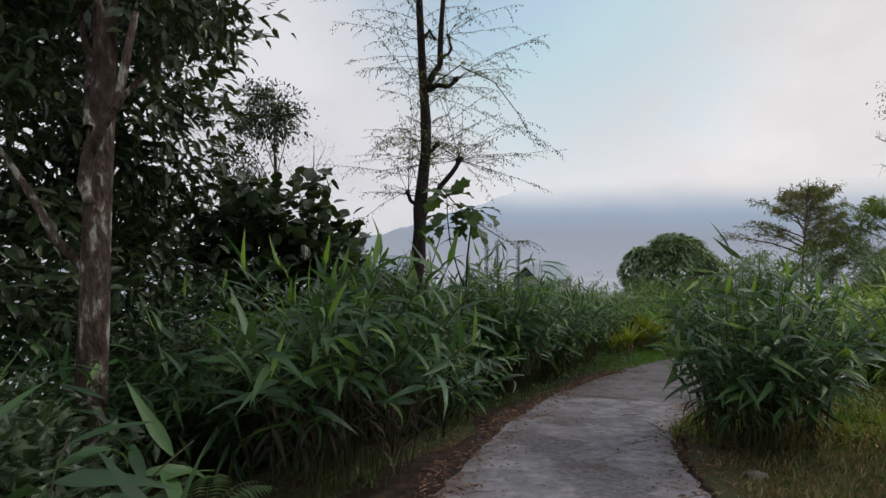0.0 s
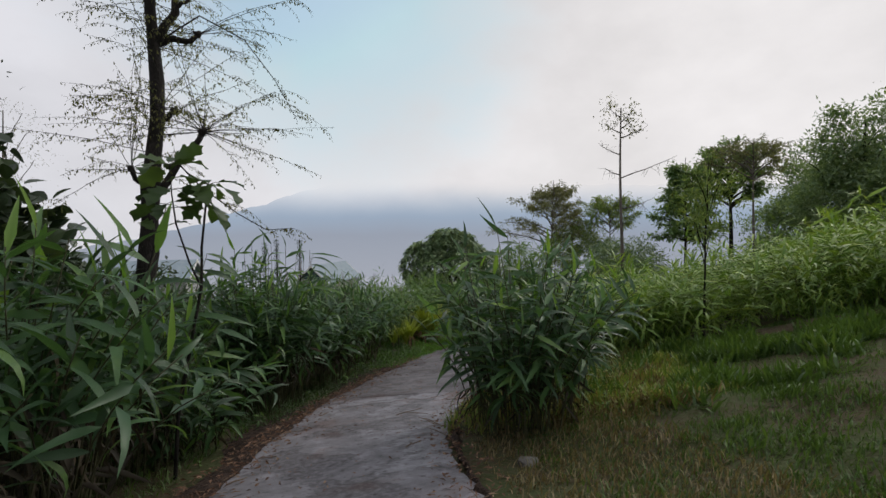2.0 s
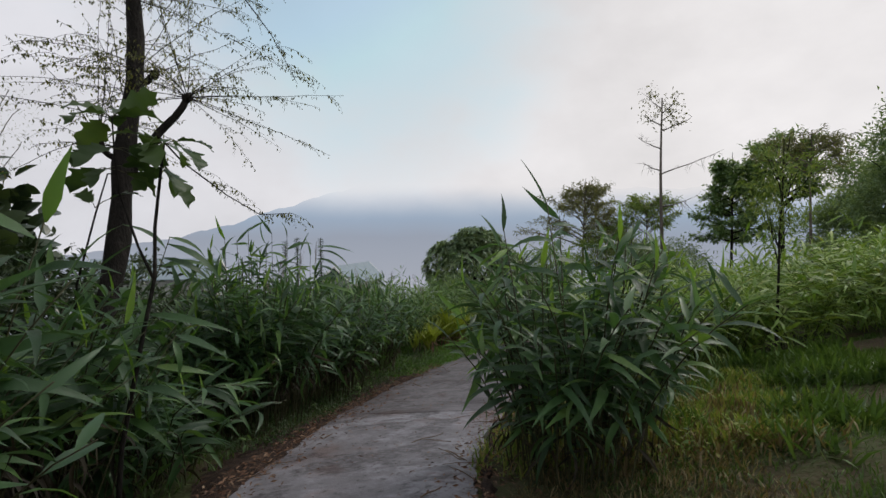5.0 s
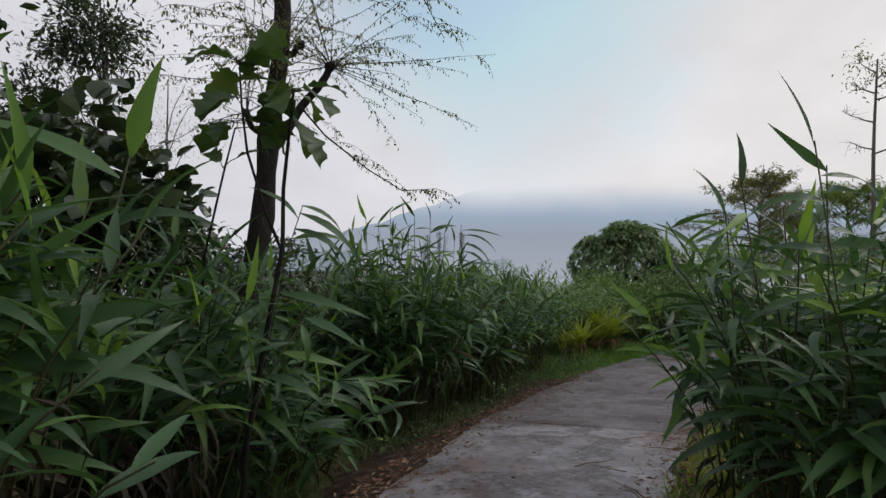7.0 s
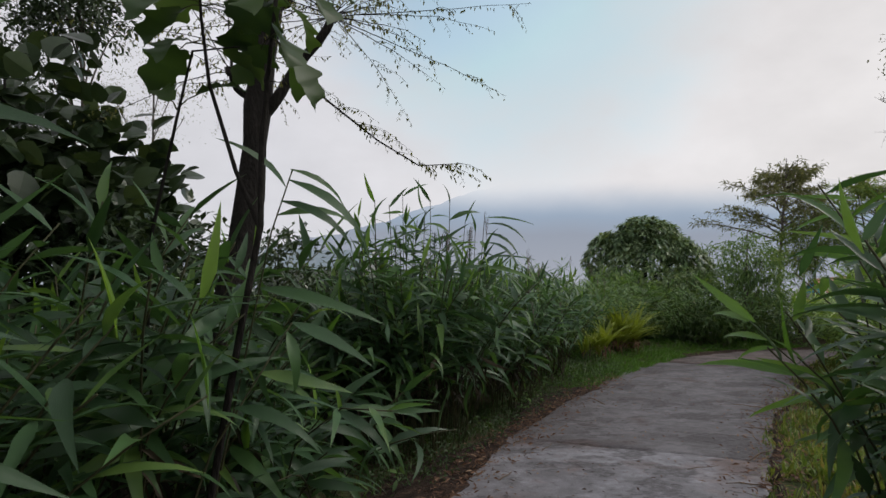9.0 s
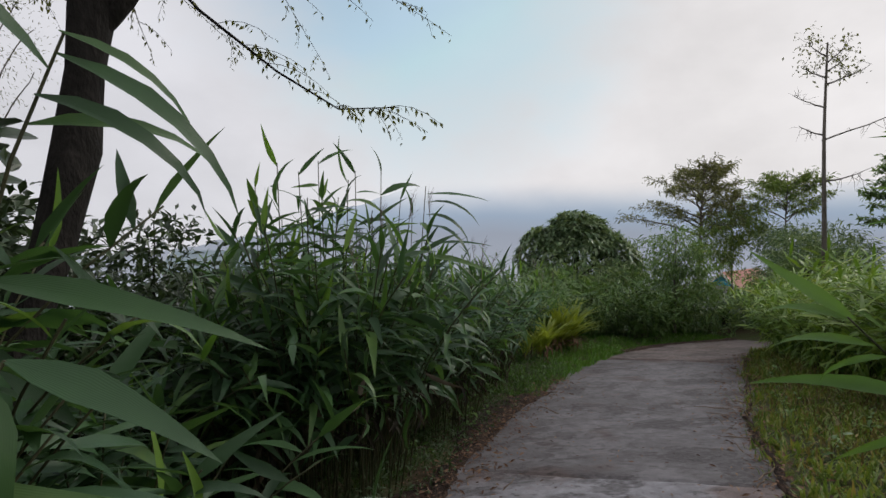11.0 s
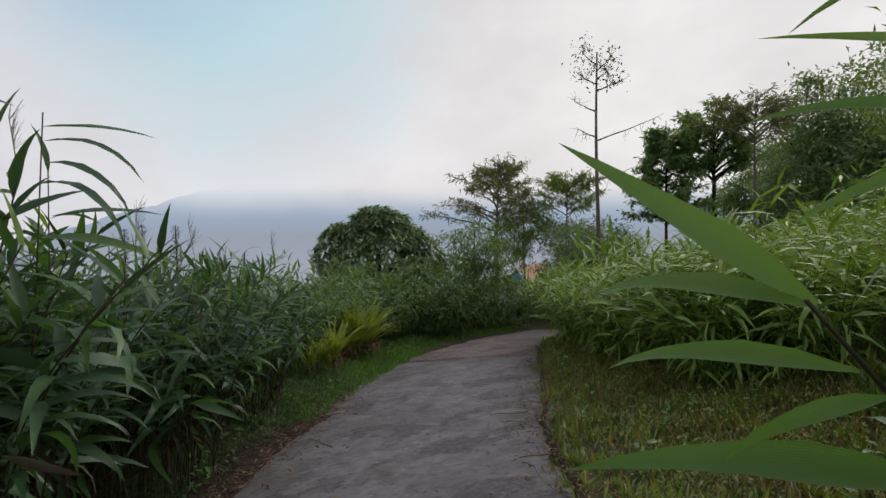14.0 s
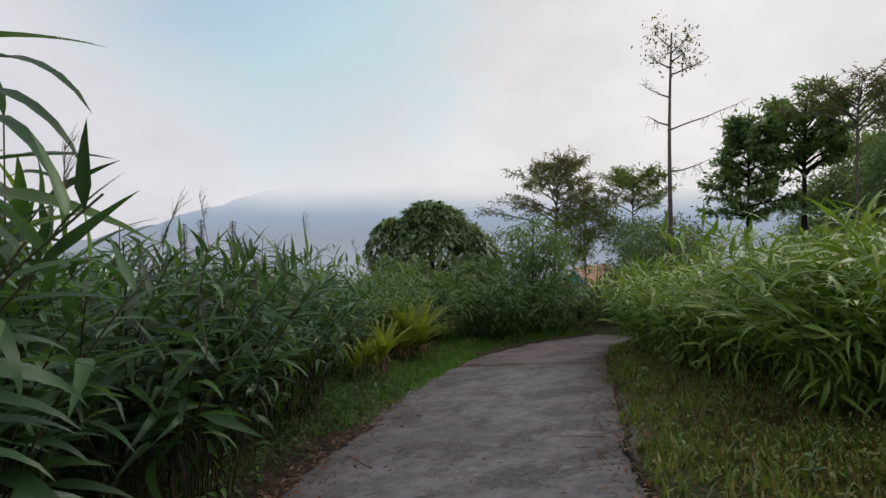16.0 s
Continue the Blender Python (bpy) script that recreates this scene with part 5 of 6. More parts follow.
def tall_tree(x, y):
    r = np.random.default_rng(51)
    z0 = ground_z(x, y)
    base = thing("tall_thin_tree", (x, y, z0), "tall thin nearly bare tree with a tuft of leaves on top", "tree")
    H = 6.7 - z0
    t = np.linspace(0, 1, 14)[:, None]
    P = np.concatenate([-0.25 * t + 0.05 * np.sin(7 * t), 0 * t, t * H], axis=1)
    V, F = tube(P, np.linspace(0.11, 0.03, 14), 8)
    part("trunk", V, F, M_grey_bark, base, smooth=True)
    pts = []
    for s, dx, dz, L in ((0.52, 1.0, 0.3, 1.5), (0.66, 1.0, 0.4, 2.6), (0.68, -1, 0.5, 0.8), (0.78, -1, 0.5, 1.0), (0.86, 1, 0.4, 1.3), (0.88, -1, 0.6, 0.8), (0.93, 1, 1.0, 0.6), (0.95, -1, 1.0, 0.6), (0.9, 1, 0.7, 0.5)):
        a = along(P, s)
        e = a + np.array([dx * L * 0.75, -dx * L * 0.62, dz * L])
        q = limb_path(a, e, r, -0.05, 0.1)
        V, F = tube(q, np.linspace(0.035, 0.006, 7), 5, False)
        part("limb", V, F, M_grey_bark, base, smooth=True)
        pieces = []
        for j in range(12):
            p = along(q, r.uniform(0.3, 1))
            e2 = p + r.normal(0, 0.2, 3) + (0, 0, -0.25 if s < 0.7 else 0.15)
            pieces.append(tube([p, (p + e2) / 2 + r.normal(0, 0.03, 3), e2], [0.008, 0.006, 0.003], 3, False))
            if s > 0.8:
                pts += [e2 + r.normal(0, 0.12, 3) for _ in range(6)]
        V, F = joined(pieces)
        tagged(part("twig", V, F, M_grey_bark, base), kind="stuff")
    pts = np.array(pts)
    V, F = spread(CHIP, pts, frames(r.normal(0, 1, pts.shape), roll=0.6), r.uniform(0.10, 0.19, len(pts)))
    part("crown", V, F, M_olive_leaf, base)


tall_tree(18.74, 20.85)
spray_tree("hill_tree", "dark green bushy tree on the hillside", 22.2, 20.2, 0.2, 4.7, 1.75, 34, CHIP, 0.21, M_mid_leaf, M_dark_bark, 44, 0.09, 16, 17, 0.35, 0.15, 0.72, 0.15)
spray_tree("hill_tree", "dark green spreading tree on the hillside", 24.6, 19.4, 2.0, 5.1, 1.8, 26, CHIP, 0.21, M_mid_leaf, M_dark_bark, 45, 0.15, 17, 17, 0.75, 0.0, 0.5, 0.3)
spray_tree("feathery_tree", "airy tree with fine feathery leaves", 22.8, 16.8, 3.2, 5.2, 2.1, 16, NARROW, 0.2, M_olive_leaf, M_grey_bark, 46, 0.09, 10, 15, 0.55)
for x, y, top, rr, sd in ((33.0, 18.0, 6.6, 2.4, 61), (35.5, 16.5, 8.0, 3.0, 62), (32.0, 13.5, 6.4, 2.4, 63), (36.5, 22.5, 4.6, 2.4, 64), (37.5, 13.0, 9.0, 3.2, 65)):
    tree("woodland_tree", "dense broadleaf tree at the wood's edge", x, y, top, 0.2, [(0, 0, top - rr * 0.8, rr, rr, rr), (-rr * 0.4, rr * 0.3, top - rr * 1.8, rr, rr, rr * 0.9)], CHIP, 0.25, M_wood_leaf, M_dark_bark, sd, per=110, clusters=150, cluster=0.42, group="trees at the wood's edge", shell=0.6)
tree("meadow_sapling", "slim light green sapling at the meadow's edge", 10.2, 9.0, 2.6, 0.028, [(0.1, 0, 1.9, 0.6, 0.6, 0.75), (-0.2, 0, 1.0, 0.35, 0.35, 0.4)], NARROW, 0.14, M_light_leaf, M_dark_bark, 47, per=34, clusters=36, cluster=0.16, category="sapling")
# hedge where the track bends
tree("bend_tree", "leafy green young tree where the track bends", 13.9, 22.6, 0.3, 0.06, [(0, 0, -0.8, 1.0, 1.0, 1.1), (0.4, 0, -2.0, 1.1, 1.0, 0.9)], NARROW, 0.26, M_mid_leaf, M_grey_bark, 48, per=40, clusters=60, cluster=0.25, droop=0.5)
hr = np.random.default_rng(9)
for i, (x, y, top, rr) in enumerate(((9.6, 23.6, -1.6, 1.4), (11.6, 24.0, -1.5, 1.5), (13.0, 24.0, -1.7, 1.3), (15.0, 23.6, -2.7, 1.1), (16.6, 23.2, -2.75, 1.2), (19.3, 22.0, -0.4, 1.6), (17.6, 26.0, -3.1, 1.4), (21.4, 24.6, 0.0, 1.5), (19.6, 21.8, -1.1, 1.5), (21.4, 22.6, -0.2, 1.6), (15.2, 27.0, -0.6, 1.9), (18.3, 22.4, -2.5, 1.2), (19.6, 23.4, -1.9, 1.3))):
    tree("hedge_shrub", "dense green shrub in the hedge at the bend", x, y, top, 0.05, [(0, 0, top - rr * 0.7, rr, rr, rr * 0.9), (0, 0, top - rr * 1.7, rr * 1.05, rr, rr)], NARROW, 0.27, (M_mid_leaf, M_mango_leaf)[i % 2], M_dark_bark, 70 + i, per=60, clusters=70, cluster=0.3, category="shrub", group="hedge shrubs", shell=0.6, droop=0.4)


# ---- grass, litter and small plants on the ground ----
def grass_patch(name, label, spots_xy, heights, mat, seed, width=0.012, category="grass"):
    r = np.random.default_rng(seed)
    x, y = spots_xy[:, 0], spots_xy[:, 1]
    P = np.stack([x, y, land(x, y) - 0.005], axis=1)
    a, el = r.uniform(0, 6.283, len(x)), r.normal(0.95, 0.38, len(x))
    D = np.stack([np.cos(a) * np.cos(el), np.sin(a) * np.cos(el), np.sin(el)], axis=1)
    V, F = np.array([(0, -0.045, 0), (0, 0.045, 0), (0.5, -0.05, -0.03), (0.5, 0.05, -0.03), (0.95, 0, -0.22)]), [[0, 2, 3, 1], [2, 4, 3]]
    W = spread((V, F, None), P, frames(D, up=(0.3, 0.2, 1)), heights)
    ob = part(name, W[0], W[1], mat)
    return tagged(ob, label, category, kind="stuff")


def sown(n, x0, x1, y0, y1, keep, seed, clump=0.0):
    """Random places in a rectangle, thinned by keep(x, y, distance from the track's edge, side)."""
    r = np.random.default_rng(seed)
    x, y = r.uniform(x0, x1, n), r.uniform(y0, y1, n)
    if clump:
        k = max(1, int(n / 14))
        cx, cy = r.uniform(x0, x1, k), r.uniform(y0, y1, k)
        i = r.integers(0, k, n)
        x, y = cx[i] + r.normal(0, clump, n), cy[i] + r.normal(0, clump, n)
    lat, w = lateral(x, y)
    ok = keep(x, y, np.abs(lat) - w, lat, r.uniform(0, 1, n))
    return np.stack([x[ok], y[ok]], axis=1)


def patchy(x, y):
    a = np.sin(1.1 * x + 0.7 * y + 1.3 * np.sin(0.9 * y)) * np.sin(0.8 * y - 0.6 * x + 2.0)
    b = np.sin(2.7 * x - 1.9 * y + np.sin(2.1 * x)) * np.sin(2.3 * y + 1.7 * x + 0.7)
    return np.clip(0.5 + 0.3 * a + 0.35 * b, 0, 1)


gr = np.random.default_rng(77)
s = sown(210000, 2.5, 15, 1.0, 11.5, lambda x, y, d, lat, u: (lat > 0) & (d > 0.5 + 0.5 * u) & (y < edge_of_field(x) + 1.4) & (u < 0.3 + 0.75 * patchy(x, y)), 101, 0.07)
grass_patch("meadow_grass", "short patchy green meadow grass", s, gr.uniform(0.03, 0.10, len(s)) * (0.5 + 1.0 * patchy(s[:, 0], s[:, 1])), M_grass, 1)
s = sown(13000, 5.2, 12, 4.5, 9.0, lambda x, y, d, lat, u: (lat > 0) & (d > 1.8) & (y < edge_of_field(x)) & (np.sin(2.9 * x + 1.7 * y) + np.sin(3.7 * y - 2.3 * x + 1) + np.sin(5.1 * x + 0.4) > 0.35), 102, 0.16)
grass_patch("tall_meadow_grass", "tufts of taller green meadow grass", s, gr.uniform(0.15, 0.38, len(s)), M_grass, 2)
def beside(n, y0, y1, lo, hi, side, seed, power=1.0, clump=0.05):
    """Places along one side of the track, thickest near lo."""
    r = np.random.default_rng(seed)
    ids = np.array([i for i in range(len(CX)) if y0 < CY[i] < y1])
    k = max(1, n // 9)
    i = r.choice(ids, k)
    d = CW[i] + lo + (hi - lo) * r.uniform(0, 1, k) ** power
    x = CX[i] + side * CT[i, 1] * d + CT[i, 0] * r.uniform(-0.08, 0.08, k)
    y = CY[i] - side * CT[i, 0] * d + CT[i, 1] * r.uniform(-0.08, 0.08, k)
    j = r.integers(0, k, n)
    x, y = x[j] + r.normal(0, clump, n), y[j] + r.normal(0, clump, n)
    lat, w = lateral(x, y)
    ok = np.abs(lat) - w > lo - 0.04
    return np.stack([x[ok], y[ok]], axis=1)


s = beside(30000, 13.0, 21.5, -0.02, 2.6, -1, 103, 1.3)
grass_patch("verge_grass", "bright green grass on the verge", s, gr.uniform(0.06, 0.17, len(s)), M_verge_grass, 3)
s = beside(54000, 6.8, 21.5, -0.13, 3.4, 1, 104, 0.8)
grass_patch("verge_grass", "green and straw-coloured grass on the verge", s, gr.uniform(0.04, 0.20, len(s)) * (0.55 + 0.9 * patchy(1.7 * s[:, 0], 1.7 * s[:, 1])), M_rough, 4)
s = beside(26000, 6.5, 20, 0.25, 2.8, 1, 105, 0.6, 0.14)
grass_patch("dry_grass", "dry brown grass and stalks along the verge", s, gr.uniform(0.06, 0.22, len(s)), M_dry_grass, 5)
s = beside(6000, 3.0, 6.5, 0.2, 2.0, 1, 107, 1.0, 0.1)
grass_patch("dry_grass", "dry brown grass at the meadow's worn edge", s, gr.uniform(0.04, 0.12, len(s)), M_dry_grass, 7)
s = beside(5000, 1, 13, 0.5, 1.6, -1, 106, 1.0, 0.1)
grass_patch("shade_grass", "dark green weeds in the shade of the reeds", s, gr.uniform(0.05, 0.16, len(s)), M_grass, 6)
r_ = np.random.default_rng(55)
s = beside(9000, 6.5, 19, 0.3, 2.6, 1, 108, 0.9, 0.10)
P = np.stack([s[:, 0], s[:, 1], land(s[:, 0], s[:, 1]) + r_.uniform(0.03, 0.22, len(s))], axis=1)
V, F = spread(CHIP, P, frames(r_.normal(0, 1, P.shape) + (0, 0, 0.3), roll=0.5), r_.uniform(0.025, 0.06, len(s)))
tagged(part("low_weed", V, F, M_rough), "low broad-leaved weeds in the verge grass", "weeds", kind="stuff")


s = beside(7000, 8.0, 15.5, 0.02, 1.3, -1, 109, 0.8, 0.09)
P = np.stack([s[:, 0], s[:, 1], land(s[:, 0], s[:, 1]) + r_.uniform(0.04, 0.16, len(s))], axis=1)
V, F = spread(CHIP, P, frames(r_.normal(0, 1, P.shape) + (0, 0, 0.3), roll=0.5), r_.uniform(0.03, 0.07, len(s)))
tagged(part("creeping_weed", V, F, M_sapling_leaf), "dark small-leaved creeping weeds at the foot of the reeds", "weeds", kind="stuff")


def litter(name, label, n, x0, x1, y0, y1, keep, seed, lo, hi, lift=0.012):
    s = sown(n, x0, x1, y0, y1, keep, seed)
    r = np.random.default_rng(seed)
    lat, w = lateral(s[:, 0], s[:, 1])
    d = np.abs(lat) - w
    rise = np.where(d < -0.24, 0.045, np.where(d < 0.22, 0.07, 0.012))
    P = np.stack([s[:, 0], s[:, 1], land(s[:, 0], s[:, 1]) + lift + rise], axis=1)
    a = r.uniform(0, 6.283, len(s))
    D = np.stack([np.cos(a), np.sin(a), r.normal(0, 0.15, len(s))], axis=1)
    V, F = spread(chip(0.3, 0.1), P, frames(D, roll=0.4), r.uniform(lo, hi, len(s)))
    tagged(part(name, V, F, M_litter), label, "leaf litter", kind="stuff")


litter("leaf_litter", "brown dead leaves gathered along the track's valley-side edge", 42000, -2.5, 6, 0, 16, lambda x, y, d, lat, u: (lat < 0) & (np.abs(d) < 0.9) & (u < np.exp(-((d - 0.02) / 0.34) ** 2)), 111, 0.025, 0.10)
litter("leaf_litter", "brown dead leaves gathered along the track's meadow-side edge", 46000, 1, 12, 0, 18, lambda x, y, d, lat, u: (lat > 0) & (np.abs(d) < 0.9) & (u < np.exp(-((d + 0.02) / 0.3) ** 2)), 112, 0.02, 0.09)
litter("loose_leaves", "few dead leaves scattered on the concrete", 26000, -1, 12, 0, 18, lambda x, y, d, lat, u: (d < -0.12) & (u < 0.16 + 0.5 * np.exp(d * 2.2)) & (patchy(2.3 * x, 2.1 * y) > 0.35), 113, 0.015, 0.06)

# dirt skirts beside the track, a little proud of the ground
def skirt(name, label, side, y0, y1, width, seed, lap=0.1):
    r = np.random.default_rng(seed)
    V, F, k = [], [], 0
    idx = [i for i in range(len(CX)) if y0 < CY[i] < y1]
    for i in idx:
        nrm = np.array([CT[i, 1], -CT[i, 0]]) * side
        inner = CW[i] - lap * (1 + 0.5 * math.sin(i * 0.11 + seed) + 0.3 * math.sin(i * 0.29 + 2 * seed)) + r.normal(0, 0.02)
        outer = CW[i] + width * (0.7 + 0.4 * math.sin(i * 0.21 + seed)) + r.normal(0, 0.03)
        for q in range(6):
            f = q / 5
            p = np.array([CX[i], CY[i]]) + nrm * (inner + (outer - inner) * f)
            dz = 0.056 + 0.012 * math.sin(math.pi * f) if f < 0.65 else 0.04 * (1 - f)
            if q == 0:
                dz = 0.03
            V.append((p[0], p[1], ground_z(p[0], p[1]) + dz + r.normal(0, 0.004)))
    for a in range(len(idx) - 1):
        for q in range(5):
            f = [a * 6 + q, a * 6 + q + 1, (a + 1) * 6 + q + 1, (a + 1) * 6 + q]
            F.append(f if side > 0 else f[::-1])
    tagged(part(name, V, F, M_dirt, smooth=True), label, "dirt", kind="structure")


skirt("dirt_edge_left", "reddish brown leafy dirt washed over the slab edge", -1, -2, 13.5, 0.75, 3)
skirt("dirt_edge_right", "reddish brown leafy dirt washed over the slab edge", 1, -2, 20, 0.06, 5, 0.04)
skirt("dirt_edge_bend", "reddish brown dirt fanned over the slab corner at the bend", -1, 18.2, 20.2, 0.35, 8, 0.3)


def stick(x, y, turn, L, rr):
    P = [(-L / 2, 0, rr), (-L / 6, 0.03 * L, rr * 1.6), (L / 5, -0.02 * L, rr * 1.3), (L / 2, 0.01, rr)]
    V, F = tube(P, [rr, rr, rr * 0.8, rr * 0.5], 5)
    ob = part("fallen_twig", V, F, M_dry_stick, smooth=True)
    ob.matrix_basis = pose(x, y, ground_z(x, y) + 0.055, 0, 0, turn)
    tagged(ob, "dry brown fallen twig on the track", "twig", "fallen twigs")


M_dry_stick = surface("dry_stick", [(0.3, (0.09, 0.06, 0.045)), (0.7, (0.24, 0.18, 0.13))], 9, 60, 0.9, 0.5)
for i in range(80):
    j = int(gr.integers(20, 170))
    sd = 1 if gr.uniform() < 0.55 else -1
    off = sd * (CW[j] - abs(gr.normal(0.05, 0.35)))
    stick(CX[j] + CT[j, 1] * off, CY[j] - CT[j, 0] * off, float(gr.uniform(0, 180)), float(gr.uniform(0.12, 0.5)), float(gr.uniform(0.003, 0.008)))


def stone(x, y, s, label, dark=False):
    bm = bmesh.new()
    bmesh.ops.create_icosphere(bm, subdivisions=2, radius=1)
    r = np.random.default_rng(int(1000 * x + 10 * y) % 9999)
    k = r.uniform(0.6, 1.25, 3)
    for v in bm.verts:
        n = noise.noise(v.co * 1.4 + Vector((x, y, 0)))
        v.co = Vector((v.co.x * k[0], v.co.y * k[1], v.co.z * 0.62)) * s * (1 + 0.42 * n)
    me = bpy.data.meshes.new("stone")
    bm.to_mesh(me)
    bm.free()
    me.materials.append(M_stone)
    ob = new("stone", me)
    ob.location = (x, y, ground_z(x, y) + 0.25 * s)
    tagged(ob, label, "stone", "loose stones")


for x, y, q in ((5.18, 6.45, 0.1), (5.32, 6.62, 0.07), (5.55, 6.7, 0.09), (5.05, 6.75, 0.06), (3.05, 4.9, 0.09)):
    stone(x, y, q, "grey field stone half sunk in the grass")
for i in range(40):
    j = int(gr.integers(20, 150))
    off = gr.uniform(-1, 1) * CW[j] * 1.05
    x, y = CX[j] + CT[j, 1] * off, CY[j] - CT[j, 0] * off
    stone(float(x), float(y), float(gr.uniform(0.01, 0.025)), "small pebble lying on the track")


def strap_plant(x, y, n, L, seed, label="yellow-green strap-leaved plant at the verge"):
    r = np.random.default_rng(seed)
    base = thing("strap_leaf_plant", (x, y, ground_z(x, y)), label, "plant", "strap-leaved plants")
    V0, F0, uv = blade(6, 0.07, 0.6, 0.35, 0.3)
    me = mesh_of("leaf", V0, F0, M_yellow_leaf, True, uv)
    Vd, Fd, uvd = blade(6, 0.06, 1.5, 0.4, 0.3)
    dry = mesh_of("dead_leaf", Vd, Fd, M_litter, True, uvd)
    for i in range(n // 3):
        a = r.uniform(0, 6.283)
        ob = new("dead_leaf", dry)
        ob.parent = base
        ob.matrix_local = Matrix.Translation((r.normal(0, 0.1), r.normal(0, 0.1), r.uniform(0.15, 0.4))) @ Matrix((frames([(math.cos(a), math.sin(a), 0.5)])[0] * L * r.uniform(0.4, 0.6)).tolist()).to_4x4()
    for h in range(3):
        V, F = tube([(0.12 * h - 0.12, 0.05 * h, -0.03), (0.12 * h - 0.1, 0.05 * h, 0.22 + 0.1 * h)], [0.025, 0.02], 6)
        part("stem", V, F, M_culm, base, smooth=True)
    for i in range(n):
        a, el = r.uniform(0, 6.283), r.uniform(0.9, 1.5)
        d = np.array([math.cos(a) * math.cos(el), math.sin(a) * math.cos(el), math.sin(el)])
        h = int(r.integers(0, 3))
        p = np.array([0.12 * h - 0.1, 0.05 * h, 0.1 + 0.1 * h + r.uniform(-0.05, 0.08)])
        ob = new("leaf", me)
        ob.parent = base
        ob.matrix_local = Matrix.Translation(p) @ Matrix((frames([d], roll=0.2)[0] * L * r.uniform(0.7, 1.2)).tolist()).to_4x4()


strap_plant(6.35, 17.55, 60, 1.1, 1)
strap_plant(7.55, 19.2, 90, 1.45, 2)
strap_plant(8.1, 19.6, 80, 1.4, 3)
strap_plant(5.7, 17.0, 26, 0.7, 4)


def fern(x, y, n, L, seed):
    r = np.random.default_rng(seed)
    base = thing("fern", (x, y, ground_z(x, y)), "dark green fern in the undergrowth", "fern", "ferns")
    t = np.linspace(0.12, 1, 16)
    for i in range(n):
        a = i * 6.283 / n + r.normal(0, 0.3)
        ca, sa = math.cos(a), math.sin(a)
        S = np.stack([ca * t * L, sa * t * L, L * (0.75 * t - 0.75 * t ** 2.2)], axis=1)
        P, D, Z = [], [], []
        for k in range(16):
            w = 0.3 * L * math.sin(math.pi * min(1, t[k] * 0.9 + 0.1)) + 0.02
            for sg in (-1, 1):
                P.append(S[k]); D.append((-sa * sg + 0.35 * ca, ca * sg + 0.35 * sa, -0.15)); Z.append(w)
        V, F = joined([tube(S[::3], np.linspace(0.004, 0.0015, len(S[::3])), 4, False), spread(chip(0.24, 0.15), np.array(P), frames(np.array(D)), np.array(Z))])
        part("frond", V, F, M_mid_leaf, base)


for i, (x, y, n, L) in enumerate(((-2.35, 3.3, 9, 0.7), (-2.1, 2.7, 8, 0.55), (-2.7, 3.0, 9, 0.75), (-1.9, 4.0, 8, 0.6), (-1.35, 3.5, 7, 0.5), (-3.0, 4.1, 9, 0.7))):
    fern(x, y, n, L, 200 + i)


# ---- houses and posts down the slope ----
M_roof_red = surface("red_roof_sheet", [(0.3, (0.30, 0.13, 0.10)), (0.7, (0.42, 0.22, 0.17))], 2, 12, 0.7, 0.2)
M_roof_metal = surface("pale_metal_roof", [(0.3, (0.20, 0.26, 0.30)), (0.7, (0.30, 0.36, 0.40))], 2, 12, 0.7, 0.2)
M_blue_wall = surface("blue_wall", [(0.3, (0.04, 0.28, 0.45)), (0.7, (0.06, 0.36, 0.55))], 2, 14, 0.8, 0.2)
M_pale_wall = surface("pale_wall", [(0.3, (0.26, 0.27, 0.27)), (0.7, (0.38, 0.39, 0.38))], 2, 14, 0.85, 0.2)
M_dark_gable = surface("dark_gable", [(0.3, (0.03, 0.05, 0.055)), (0.7, (0.06, 0.09, 0.10))], 2, 14, 0.8, 0.2)
M_white_trim = surface("white_trim", [(0.3, (0.62, 0.62, 0.6)), (0.7, (0.75, 0.75, 0.73))], 3, 20, 0.7, 0.1)


def box(x0, x1, y0, y1, z0, z1):
    V = [(x, y, z) for z in (z0, z1) for y in (y0, y1) for x in (x0, x1)]
    return V, [[0, 2, 3, 1], [4, 5, 7, 6], [0, 1, 5, 4], [1, 3, 7, 5], [3, 2, 6, 7], [2, 0, 4, 6]]


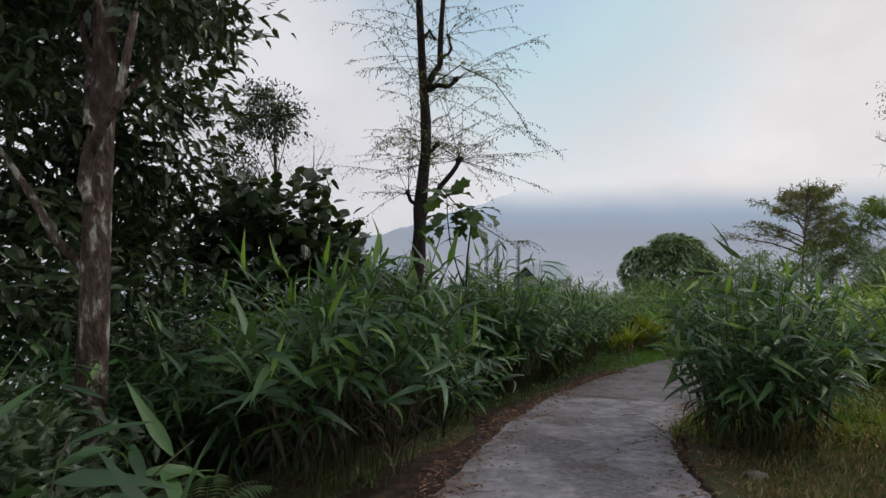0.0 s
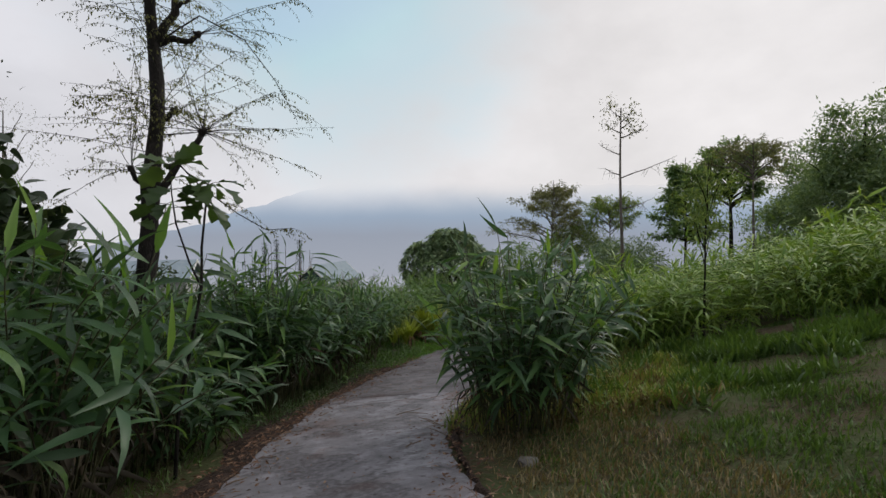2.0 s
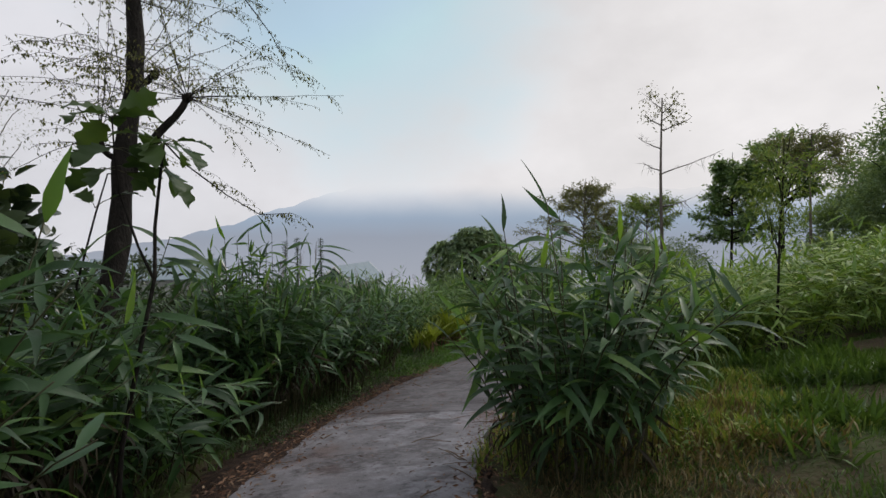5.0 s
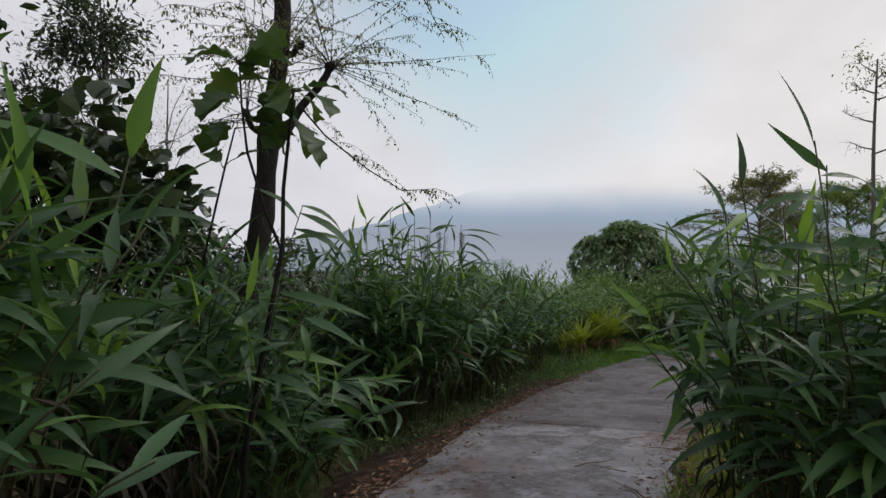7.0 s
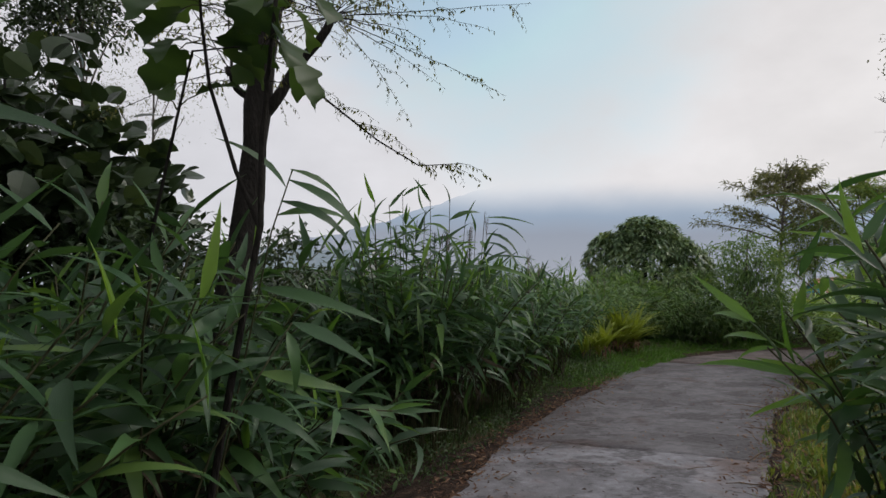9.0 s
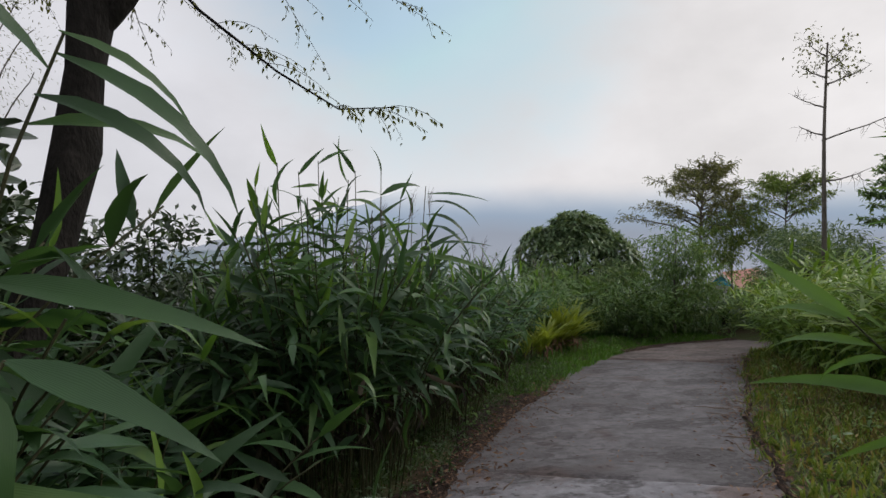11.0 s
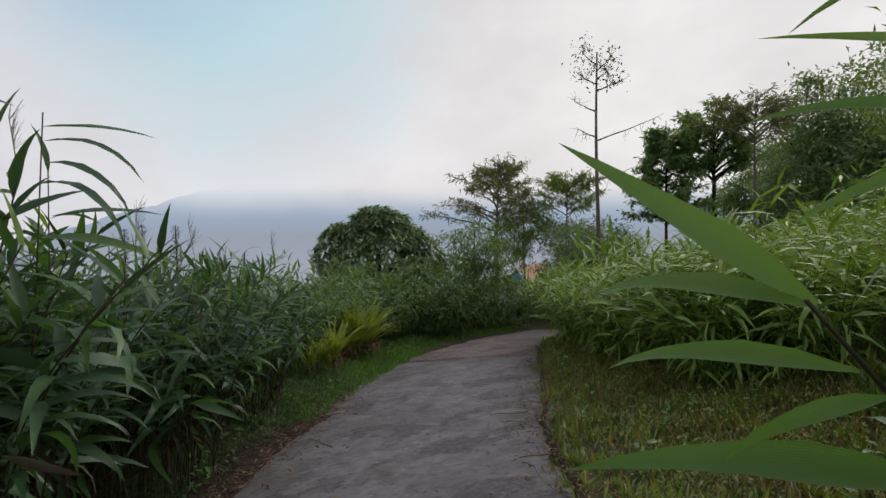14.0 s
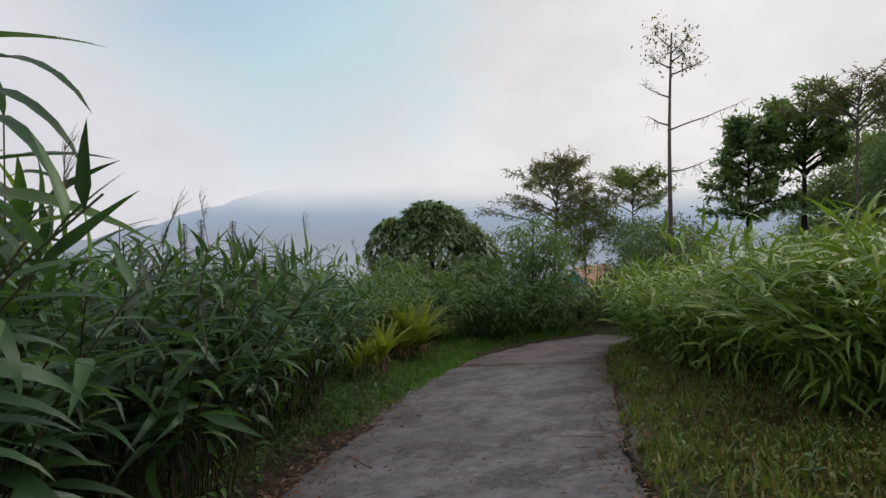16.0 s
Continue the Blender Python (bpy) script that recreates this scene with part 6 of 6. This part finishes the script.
def house(x, y, apex, turn, W, L, wall_h, rise, roof, wall, gable, label):
    """A gabled cottage: four walls, gables with barge boards, a two-sided roof with eaves, door and windows."""
    base = thing("house", (x, y, apex - rise - wall_h), label, "house")
    base.rotation_euler = (0, 0, radians(turn))
    for a in (box(-W / 2, W / 2, -L / 2, -L / 2 + 0.2, 0, wall_h), box(-W / 2, W / 2, L / 2 - 0.2, L / 2, 0, wall_h), box(-W / 2, -W / 2 + 0.2, -L / 2 + 0.2, L / 2 - 0.2, 0, wall_h), box(W / 2 - 0.2, W / 2, -L / 2 + 0.2, L / 2 - 0.2, 0, wall_h)):
        part("wall", *a, wall, base)
    for s in (-1, 1):
        yo = s * (L / 2 - 0.1)
        V = [(-W / 2, yo - 0.1, wall_h), (W / 2, yo - 0.1, wall_h), (0, yo - 0.1, wall_h + rise - 0.12), (-W / 2, yo + 0.1, wall_h), (W / 2, yo + 0.1, wall_h), (0, yo + 0.1, wall_h + rise - 0.12)]
        part("gable", V, [[0, 1, 2], [5, 4, 3], [0, 3, 4, 1], [1, 4, 5, 2], [2, 5, 3, 0]], gable, base)
        ex, ey = W / 2 + 0.45, L / 2 + 0.4
        k = rise / (W / 2)
        za, zb = wall_h + rise, wall_h - 0.45 * k
        V = [(0, -ey, za), (s * ex, -ey, zb), (s * ex, ey, zb), (0, ey, za), (0, -ey, za - 0.1), (s * ex, -ey, zb - 0.1), (s * ex, ey, zb - 0.1), (0, ey, za - 0.1)]
        part("roof", V, [[0, 1, 2, 3], [7, 6, 5, 4], [0, 4, 5, 1], [1, 5, 6, 2], [2, 6, 7, 3], [3, 7, 4, 0]], roof, base)
        for sy in (-1, 1):
            V = [(0, sy * ey, za + 0.02), (s * ex, sy * ey, zb + 0.02), (s * ex, sy * (ey + 0.06), zb + 0.02), (0, sy * (ey + 0.06), za + 0.02)]
            V += [(a, b, c - 0.24) for a, b, c in V]
            part("barge_board", V, [[0, 1, 2, 3], [7, 6, 5, 4], [0, 4, 5, 1], [1, 5, 6, 2], [2, 6, 7, 3], [3, 7, 4, 0]], M_white_trim, base)
    part("door", *box(-0.45, 0.45, -L / 2 - 0.05, -L / 2 - 0.003, 0.02, 2.05), M_dark_gable, base)
    for wx in (-W / 4 - 0.4, W / 4 + 0.4):
        part("window", *box(wx - 0.4, wx + 0.4, -L / 2 - 0.04, -L / 2 - 0.003, 1.0, 1.95), M_dark_gable, base)


house(37.4, 44.65, -3.9, -66, 2.6, 6.5, 4.2, 1.2, M_roof_red, M_pale_wall, M_blue_wall, "small house with red roof and blue gable")
house(14.6, 75.0, -4.5, -40, 4.4, 9.0, 6.0, 1.9, M_roof_metal, M_pale_wall, M_dark_gable, "house with pale metal roof and dark gable")
house(-7.6, 60.0, -2.4, 80, 6.0, 11.0, 7.0, 1.5, M_roof_metal, M_pale_wall, M_dark_gable, "long low house with pale metal roof")


def post(x, y, top):
    base = thing("slender_conifer", (x, y, top - 5.0), "slender dark columnar conifer beside the house", "conifer", "columnar conifers")
    r = np.random.default_rng(int(x * 100))
    V, F = tube([(0, 0, -4), (0.02, 0, 2.5), (0, 0, 5.0)], [0.07, 0.05, 0.02], 6)
    part("trunk", V, F, M_dark_bark, base, smooth=True)
    n = 500
    h = r.uniform(2.2, 4.9, n)
    a = r.uniform(0, 6.283, n)
    q = 0.13 * (0.4 + 0.6 * np.abs(np.sin(h * 3.1))) * r.uniform(0.3, 1, n)
    P = np.stack([q * np.cos(a), q * np.sin(a), h], axis=1)
    V, F = spread(NARROW, P, frames(np.stack([np.cos(a), np.sin(a), np.full(n, 0.8)], axis=1)), r.uniform(0.1, 0.2, n))
    part("crown", V, F, M_dark_leaf, base)


post(3.15, 37.0, -0.05)
post(3.95, 37.6, 0.15)
post(5.5, 37.8, 0.1)


def weed(x, y, h, seed):
    r = np.random.default_rng(seed)
    base = thing("leafy_weed", (x, y, ground_z(x, y)), "small broad-leaved weed at the track's edge", "weed", "leafy weeds")
    P = np.array([(0, 0, -0.02), (r.normal(0, 0.03), r.normal(0, 0.03), h * 0.5), (r.normal(0, 0.05), r.normal(0, 0.05), h)])
    V, F = tube(P, [0.005, 0.004, 0.002], 5)
    part("stem", V, F, M_culm, base, smooth=True)
    for k in range(int(h * 34)):
        f = r.uniform(0.2, 1)
        a, el = r.uniform(0, 6.283), r.normal(0.2, 0.35)
        d = np.array([math.cos(a) * math.cos(el), math.sin(a) * math.cos(el), math.sin(el)])
        ob = new("leaf", WEED_LEAF)
        ob.parent = base
        ob.matrix_local = Matrix.Translation(along(P, f)) @ Matrix((frames([d], roll=0.4)[0] * r.uniform(0.06, 0.13)).tolist()).to_4x4()


_v, _f, _u = blade(3, 0.4, 0.4, 0.25, 0.45)
WEED_LEAF = mesh_of("leaf", _v, _f, M_weed, True, _u)
wr = np.random.default_rng(88)
for k in range(80):
    side = 1 if wr.uniform() < 0.7 else -1
    j = int(wr.choice([i for i in range(len(CX)) if 6.5 < CY[i] < 19]))
    d = CW[j] + wr.uniform(0.25, 2.0 if side > 0 else 1.0)
    weed(float(CX[j] + side * CT[j, 1] * d), float(CY[j] - side * CT[j, 0] * d), float(wr.uniform(0.12, 0.4)), 900 + k)
